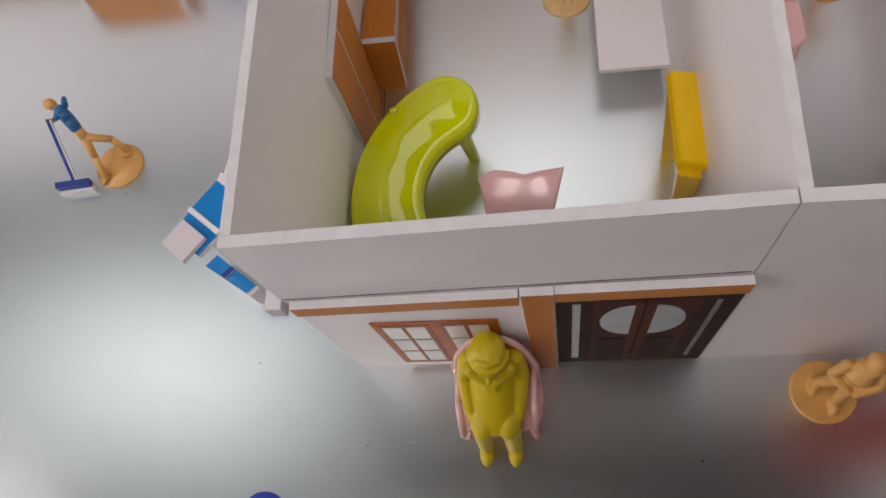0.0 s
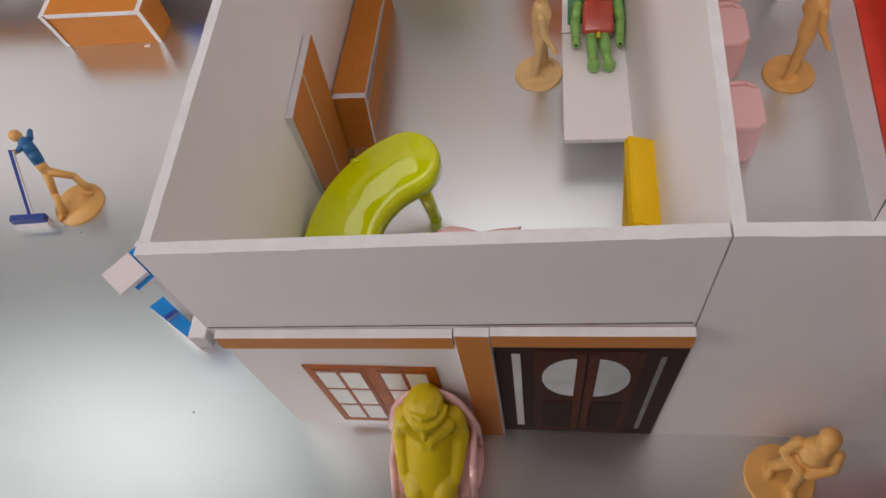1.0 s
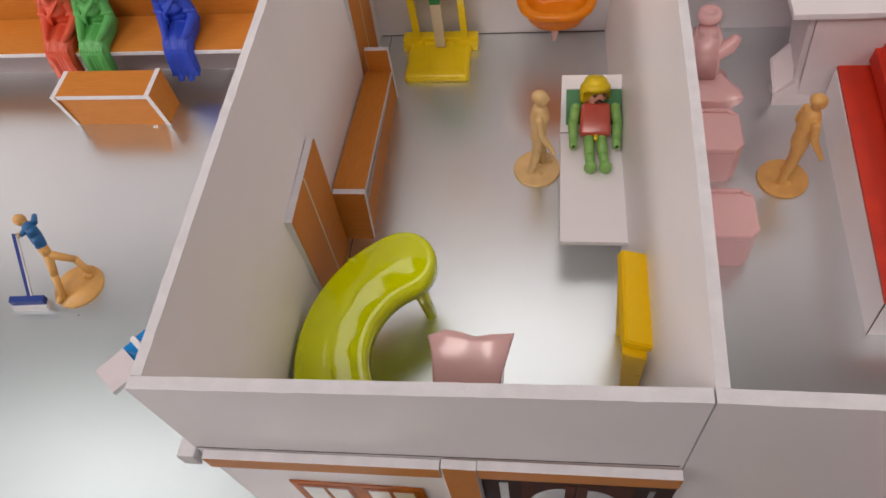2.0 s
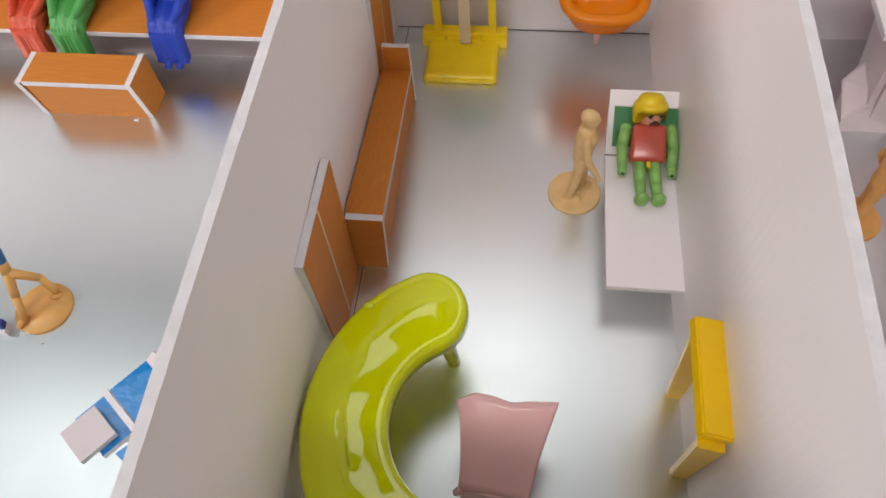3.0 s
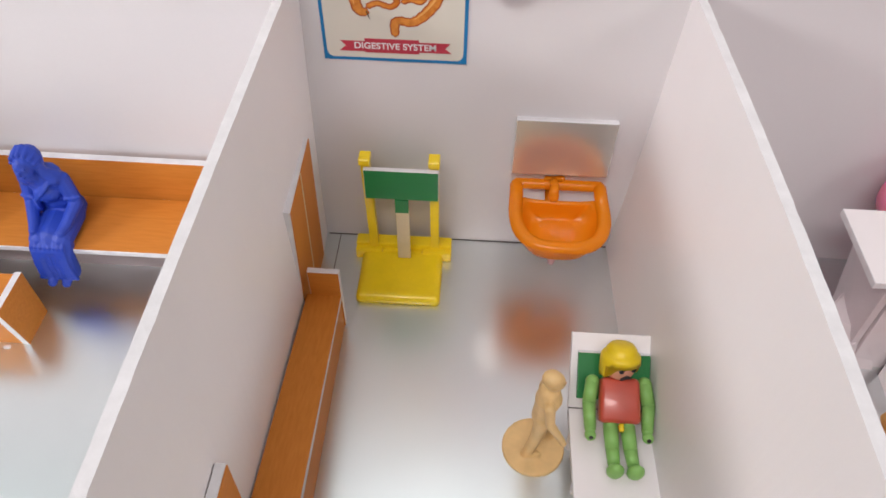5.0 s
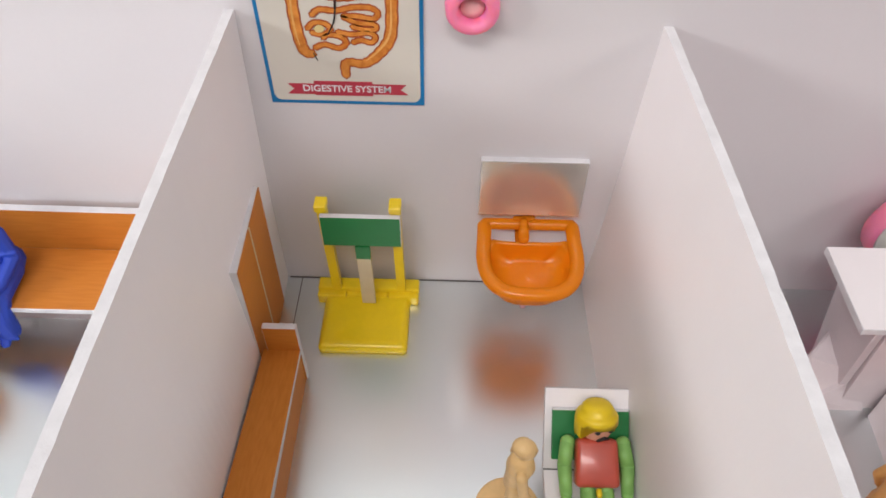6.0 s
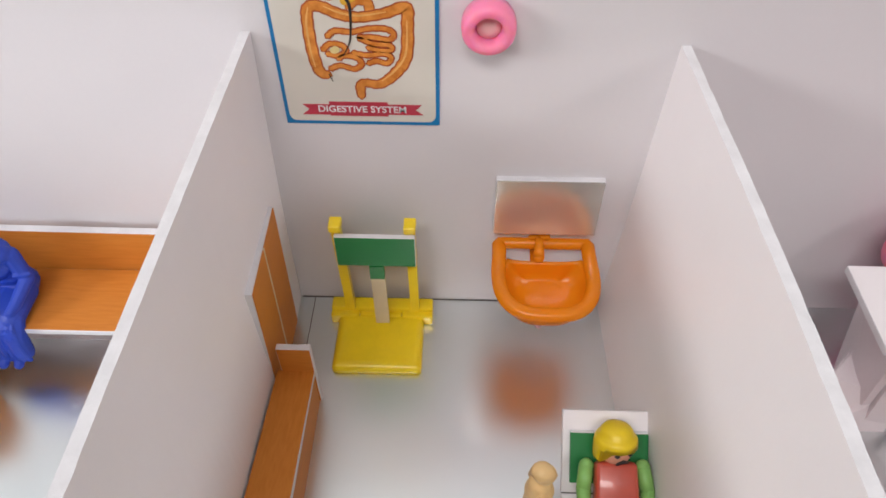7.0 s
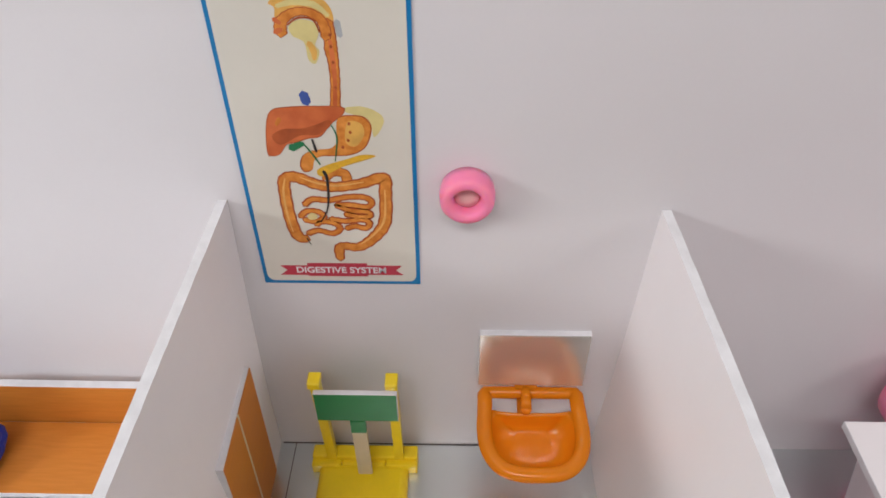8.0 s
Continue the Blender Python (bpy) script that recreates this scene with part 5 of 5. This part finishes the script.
limb(bm, [head + fwd * 0.0072 + axis * -0.0058 - across * 0.0030, head + fwd * 0.0080 + axis * -0.0044, head + fwd * 0.0072 + axis * -0.0058 + across * 0.0030], [0.0006, 0.0010, 0.0006], slot=4, seg=6)
box(X - 0.0012, X + 0.0012, 0.2600, 0.2640, 0.0440, 0.0465, 0.0003, 1, bm, slot=0)
tagged(part("toy_patient", bm, [HAIR, SKIN, DOLLRED, DOLLGREEN, INK], None, smooth=True, at=(X, 0.27, 0.03)),
       "blond toy patient in red and green lying on the bed", "doll")

# ---- hall on the left: wall bench, counter block ----
wb = thing("wall_bench", (-0.24, 0.39, 0.0), "long orange wood-print wall bench with white cut edges", "bench")
part("seat", board(-0.520, -0.0090, 0.3645, 0.4120, 0.0385, 0.0425, 2), [WOOD, EDGE], wb)
part("backrest", slab([(-0.520, 0.4122, 0.0), (-0.0090, 0.4122, 0.0), (-0.0090, 0.4138, 0.0730), (-0.520, 0.4138, 0.0765)], -0.0052, slot=0, edge=1), [WOOD, EDGE], wb)
# The panel's colour carries the shade under the seat.
part("front_panel", board(-0.520, -0.0120, 0.3880, 0.3920, 0.0, 0.0384, 1), [SHADECARD, EDGE], wb, "panel under the seat, darkened in colour for the shade there")

block = thing("counter_block", (-0.218, 0.330, 0.0), "small orange wood-print counter block with white cut edges", "counter")
part("top", board(-0.2600, -0.1796, 0.3150, 0.3455, 0.0350, 0.0392, 2), [WOOD, EDGE], block)
part("front_board", slab([(-0.2600, 0.3205, 0.0), (-0.1796, 0.3205, 0.0), (-0.1796, 0.3165, 0.0349), (-0.2600, 0.3165, 0.0349)], -0.0040, slot=0, edge=1), [WOOD, EDGE], block)
part("back_board", board(-0.2600, -0.1796, 0.3412, 0.3452, 0.0, 0.0349, 1), [WOOD, EDGE], block)
part("end_board", slab([(-0.1752, 0.3200, 0.0), (-0.1752, 0.3462, 0.0), (-0.1752, 0.3462, 0.0402), (-0.1752, 0.3142, 0.0402)], -0.0042, slot=0, edge=1), [WOOD, EDGE], block)
part("end_board", slab([(-0.2604, 0.3200, 0.0), (-0.2604, 0.3462, 0.0), (-0.2604, 0.3462, 0.0385), (-0.2604, 0.3142, 0.0385)], -0.0042, slot=0, edge=1), [WOOD, EDGE], block)
tagged(part("paper_scrap", box(-0.1905, -0.1865, 0.3160, 0.3182, 0.0, 0.0006), EDGE, None), "tiny white paper scrap by the counter block", "scrap")

# reclining treatment chair of folded card and blue film, beside the outer wall
rec = thing("treatment_chair", (-0.09, 0.085, 0.0), "blue and white folded card treatment chair beside the outer wall", "chair")
U = Vector((0.62, 0.78, 0)).normalized()
V = Vector((-0.78, 0.62, 0)).normalized()
C0 = Vector((-0.108, 0.080, 0.0))
APEX = Vector((0.105, -0.020, 0.400))


def rc(u, v, z):
    return APEX + (C0 + U * u + V * v + Vector((0, 0, z)) - APEX) * 0.905


def plate(u0, u1, v0, v1, za, zb, thick=0.0035):
    return slab([rc(u0, v1, za), rc(u0, v0, za), rc(u1, v0, zb), rc(u1, v1, zb)], thick, slot=0, edge=1)


part("leg_rest", plate(-0.022, -0.001, -0.013, 0.009, 0.034, 0.034), [CARD, EDGE], rec, "white card leg rest")
part("leg_frame", plate(-0.013, 0.007, -0.016, 0.013, 0.029, 0.029), [BLUEFILM, EDGE], rec)
part("fold", plate(0.0055, 0.0090, -0.016, 0.014, 0.0325, 0.0335, 0.0015), [EDGE, EDGE], rec, "white crease")
part("seat", plate(0.0092, 0.0340, -0.018, 0.013, 0.030, 0.030), [BLUEFILM, EDGE], rec, "crinkled blue film over card")
part("fold", plate(0.0342, 0.0410, -0.018, 0.013, 0.030, 0.034), [CARD, EDGE], rec, "white crease")
part("backrest", plate(0.0412, 0.0640, -0.014, 0.010, 0.034, 0.052), [CARD, EDGE], rec, "pale card backrest")
part("headrest", plate(0.0642, 0.0760, -0.016, 0.009, 0.052, 0.056), [BLUEFILM, EDGE], rec)
part("pedestal", box(-0.0840, -0.0620, 0.0640, 0.0860, 0.0, 0.0630, 0.0006), CARD, rec)
tray = thing("instrument_tray", (-0.084, 0.052, 0.0), "narrow blue film strip on white card beside the treatment chair", "tray")
TRAY = ((-0.0990, 0.0730), (-0.1065, 0.0656), (-0.0726, 0.0434), (-0.0672, 0.0486))


def tray_layer(z, thick, s0=0.0, s1=1.0, w0=0.0, w1=1.0):
    """A piece of the tray between two shares of its length and of its width."""
    a, b, c, d = (Vector((x, y, z)) for x, y in TRAY)

    def at(u, w):
        return a.lerp(d, u).lerp(b.lerp(c, u), w)
    return slab([at(s0, w0), at(s0, w1), at(s1, w1), at(s1, w0)], thick, slot=0, edge=1)


part("base", tray_layer(0.0, 0.0140), [CARD, CARD], tray)
part("cover", tray_layer(0.0142, 0.0030, 0.0, 0.92), [BLUEFILM, EDGE], tray, "crinkled blue gloss film")
part("clip", tray_layer(0.0174, 0.0016, 0.36, 0.46, 0.1, 0.95), [NAVY, EDGE], tray)
part("end_flap", tray_layer(0.0142, 0.0022, 0.925, 1.0), [CARD, EDGE], tray, "white card end")

# ---- neighbouring room: pink chairs, red bed, white desk ----


def block_chair(y0, label):
    """A moulded seat with bevelled corners, an upturned far lip and a closed skirt."""
    t = thing("waiting_chair", (0.268, y0 + 0.018, 0.0), label, "chair", "pink waiting chairs")

    def outline(g):
        return [(0.2500 - g, y0 + 0.004 - g), (0.2545 - g, y0 - g), (0.2790 + g, y0 - g), (0.2852 + g, y0 + 0.0060 - g), (0.2852 + g, y0 + 0.0330),
                (0.2815 + g, y0 + 0.0370 + g), (0.2530 - g, y0 + 0.0370 + g), (0.2500 - g, y0 + 0.0335)]

    bm = bmesh.new()
    rings = [[bm.verts.new((u, v, z)) for u, v in outline(g)] for g, z in ((0.0004, 0.0), (0.0, 0.0150), (-0.0004, 0.0300))]
    for a, b in zip(rings, rings[1:]):
        for i in range(8):
            bm.faces.new((a[i], a[(i + 1) % 8], b[(i + 1) % 8], b[i]))
    bmesh.ops.bevel(bm, geom=[e for e in bm.edges if abs(e.verts[0].co.z - e.verts[1].co.z) > 0.01], offset=0.0012, segments=2, affect="EDGES")
    ob = part("skirt", bm, PINK, t, smooth=False)
    s = ob.modifiers.new("wall", "SOLIDIFY")
    s.thickness, s.offset = 0.0016, -1.0
    part("seat", prism(outline(0.0), 0.0301, 0.0350, 0.0014, 3), PINK, t, smooth=False)
    bm = bmesh.new()
    limb(bm, [(0.2525, y0 + 0.0345, 0.0345), (0.2600, y0 + 0.0362, 0.0362), (0.2760, y0 + 0.0362, 0.0362), (0.2825, y0 + 0.0335, 0.0348)], [0.0014, 0.0017, 0.0017, 0.0013], seg=8)
    part("lip", bm, PINK, t, smooth=True)
    bm = bmesh.new()
    limb(bm, [(0.2780, y0 + 0.0005, 0.0015), (0.2830, y0 + 0.0045, 0.0015)], [0.0014, 0.0014], seg=8)
    part("foot_bead", bm, PINK, t, smooth=True)
    part("backrest", slab([(0.2480, y0 + 0.0010, 0.0340), (0.2480, y0 + 0.0360, 0.0340), (0.2462, y0 + 0.0300, 0.0520), (0.2462, y0 + 0.0070, 0.0520)], 0.0020), PINK, t)
    return t


for y0 in (0.1865, 0.2600):
    block_chair(y0, "pale pink plastic waiting chair against the white partition")
saddle = thing("pink_stool", (0.268, 0.334, 0.0), "pale pink moulded stool with a curved back and a round headrest", "stool")
body = curve_points([(0.250, 0.316), (0.272, 0.310), (0.288, 0.313), (0.292, 0.319), (0.280, 0.338), (0.276, 0.352), (0.258, 0.354), (0.250, 0.340)], 5, True)
part("seat", prism([(p.x, p.y) for p in body], 0.024, 0.031, 0.0025, 3), PINK, saddle, smooth=True)
part("base", prism([(0.268 + (p.x - 0.268) * 0.82, 0.332 + (p.y - 0.332) * 0.82) for p in body], 0.0, 0.0239, 0.002, 2), PINK, saddle, smooth=True)
bm = hexa([(0.2510, 0.3300, 0.0312), (0.2760, 0.3290, 0.0312), (0.2745, 0.3520, 0.0312), (0.2530, 0.3520, 0.0312)],
          [(0.2540, 0.3480, 0.0610), (0.2760, 0.3480, 0.0610), (0.2740, 0.3650, 0.0630), (0.2570, 0.3650, 0.0630)])
bmesh.ops.bevel(bm, geom=list(bm.edges), offset=0.0034, segments=3, affect="EDGES")
part("back", bm, [PINK, PINK], saddle, smooth=True)
part("head_ring", lathe([(0.0036, 0.0), (0.0082, 0.0005), (0.0092, 0.004), (0.0082, 0.0078), (0.0044, 0.0085), (0.0036, 0.006)], (0.2655, 0.362, 0.0634), "Z", 28), PINK, saddle, smooth=True)
bm = bmesh.new()
limb(bm, [(0.272, 0.345, 0.044), (0.2815, 0.349, 0.049), (0.2850, 0.351, 0.053)], [0.0050, 0.0062, 0.0050])
sculpt(part("knob", bm, PINK, saddle, smooth=True), 0.0010)

rb = thing("red_bed", (0.40, 0.25, 0.0), "red covered bed on a white foam board base", "bed")
part("base", hexa([(0.3490, 0.1375, 0.0), (0.4700, 0.1375, 0.0), (0.4700, 0.3330, 0.0), (0.3572, 0.3330, 0.0)], [(0.3462, 0.1390, 0.0375), (0.4700, 0.1390, 0.0375), (0.4700, 0.3350, 0.0375), (0.3570, 0.3350, 0.0375)]), FOAM, rb)
part("corner_joint", slab([(0.3488, 0.1371, 0.0004), (0.3494, 0.1371, 0.0004), (0.3470, 0.1386, 0.0372), (0.3460, 0.1386, 0.0372)], -0.0004), GAP, rb, "thin grey joint at the corner")
part("cover", slab([(0.3455, 0.1380, 0.0377), (0.4700, 0.1380, 0.0377), (0.4700, 0.3360, 0.0377), (0.3580, 0.3360, 0.0377)], 0.0028, slot=0), RED, rb)
bm = slab([(0.3680, 0.1400, 0.0407), (0.4700, 0.1400, 0.0407), (0.4700, 0.3480, 0.0407), (0.3780, 0.3480, 0.0407)], 0.0210)
bmesh.ops.bevel(bm, geom=list(bm.edges), offset=0.0045, segments=3, affect="EDGES")
part("mattress", bm, RED, rb, "raised red mattress", smooth=False)
bm = bmesh.new()
limb(bm, [(0.4050, 0.2900, 0.0700), (0.4060, 0.3100, 0.0720), (0.4060, 0.3220, 0.0740)], [0.0060, 0.0085, 0.0080])
limb(bm, [(0.4000, 0.2880, 0.0690), (0.3980, 0.2680, 0.0680)], [0.0045, 0.0035])
limb(bm, [(0.4100, 0.2880, 0.0690), (0.4120, 0.2680, 0.0680)], [0.0045, 0.0035])
limb(bm, [(0.3985, 0.3180, 0.0730), (0.3940, 0.3080, 0.0700)], [0.0036, 0.0030])
ball(bm, (0.4070, 0.3370, 0.0760), 0.0080, 0.0085, 0.0078)
figure("toy_man", bm, CREAM, (0.406, 0.30, 0.064), "cream moulded toy man lying on the red bed")

desk = thing("white_desk", (0.372, 0.36, 0.0), "white foam board desk with folded card sides", "desk")
part("top", board(0.3120, 0.4300, 0.3290, 0.3840, 0.0880, 0.0925, 2), [FOAM, EDGE], desk)
part("side_panel", slab([(0.3400, 0.3420, 0.0), (0.3440, 0.3800, 0.0), (0.3290, 0.3815, 0.0879), (0.3290, 0.3340, 0.0879)], -0.0040), CARD, desk)
part("front_panel", slab([(0.3405, 0.3385, 0.0), (0.4200, 0.3385, 0.0), (0.4200, 0.3330, 0.0879), (0.3295, 0.3330, 0.0879)], -0.0035), CARD, desk)
part("back_panel", box(0.3480, 0.4250, 0.3800, 0.3835, 0.0, 0.0879), CARD, desk)
# a folded card step whose lid slopes down from the desk side
step = thing("card_step", (0.332, 0.355, 0.0), "small folded white card step leaning at the desk", "step")
part("lid", slab([(0.3205, 0.3372, 0.0110), (0.3445, 0.3430, 0.0290), (0.3420, 0.3800, 0.0350), (0.3155, 0.3535, 0.0320)], 0.0020), CARD, step)
part("front", slab([(0.3222, 0.3366, 0.0), (0.3550, 0.3366, 0.0), (0.3455, 0.3420, 0.0285), (0.3207, 0.3366, 0.0108)], -0.0022), CARD, step)
part("side", slab([(0.3262, 0.3400, 0.0), (0.3232, 0.3390, 0.0110), (0.3190, 0.3545, 0.0300), (0.3230, 0.3560, 0.0)], -0.0020), CARD, step)

scanner = thing("round_scanner", (0.372, 0.402, 0.0), "round white scanner disc with hot pink rim by the wall", "scanner")
part("rim", lathe([(0.0290, 0.0), (0.0310, 0.002), (0.0310, 0.012), (0.0295, 0.0135)], (0.3730, 0.4080, 0.0900), "Y", 48), HOTPINK, scanner, smooth=True)
part("face", lathe([(0.0282, 0.0136), (0.0280, 0.0150), (0.0200, 0.0155)], (0.3730, 0.4080, 0.0900), "Y", 48), PANE, scanner, "white face", smooth=True)
part("foot", box(0.3600, 0.3860, 0.3960, 0.4080, 0.0, 0.0620, 0.001), HOTPINK, scanner)

# ---- small marks on the sheet ----
for i, (sx, sy, r) in enumerate(((-0.121, -0.062, 0.0016), (0.006, -0.049, 0.0006), (0.199, -0.059, 0.0007), (-0.068, 0.003, 0.0006), (-0.187, 0.132, 0.0006), (0.034, -0.048, 0.0012))):
    bm = bmesh.new()
    ball(bm, (sx, sy, 0.0001), r, r * 0.8, 0.0005, sub=1)
    tagged(part("speck", bm, EDGE if i in (0, 5) else INK, None, at=(sx, sy, 0)), "tiny speck of dirt on the silver sheet", "speck")
toy = bmesh.new()
limb(toy, [(-0.0560, -0.0895, 0.0), (-0.0560, -0.0885, 0.022), (-0.0550, -0.0885, 0.036)], [0.0060, 0.0058, 0.0052])
ball(toy, (-0.0545, -0.0885, 0.0455), 0.0062, 0.0066, 0.0068)
cyl(toy, (-0.0560, -0.0905, 0.0), (-0.0560, -0.0905, 0.0022), 0.0150, 0.0148, 32)
figure("toy_man", toy, BLUE, (-0.056, -0.0895, 0.0), "dark blue moulded toy man outside the clinic")
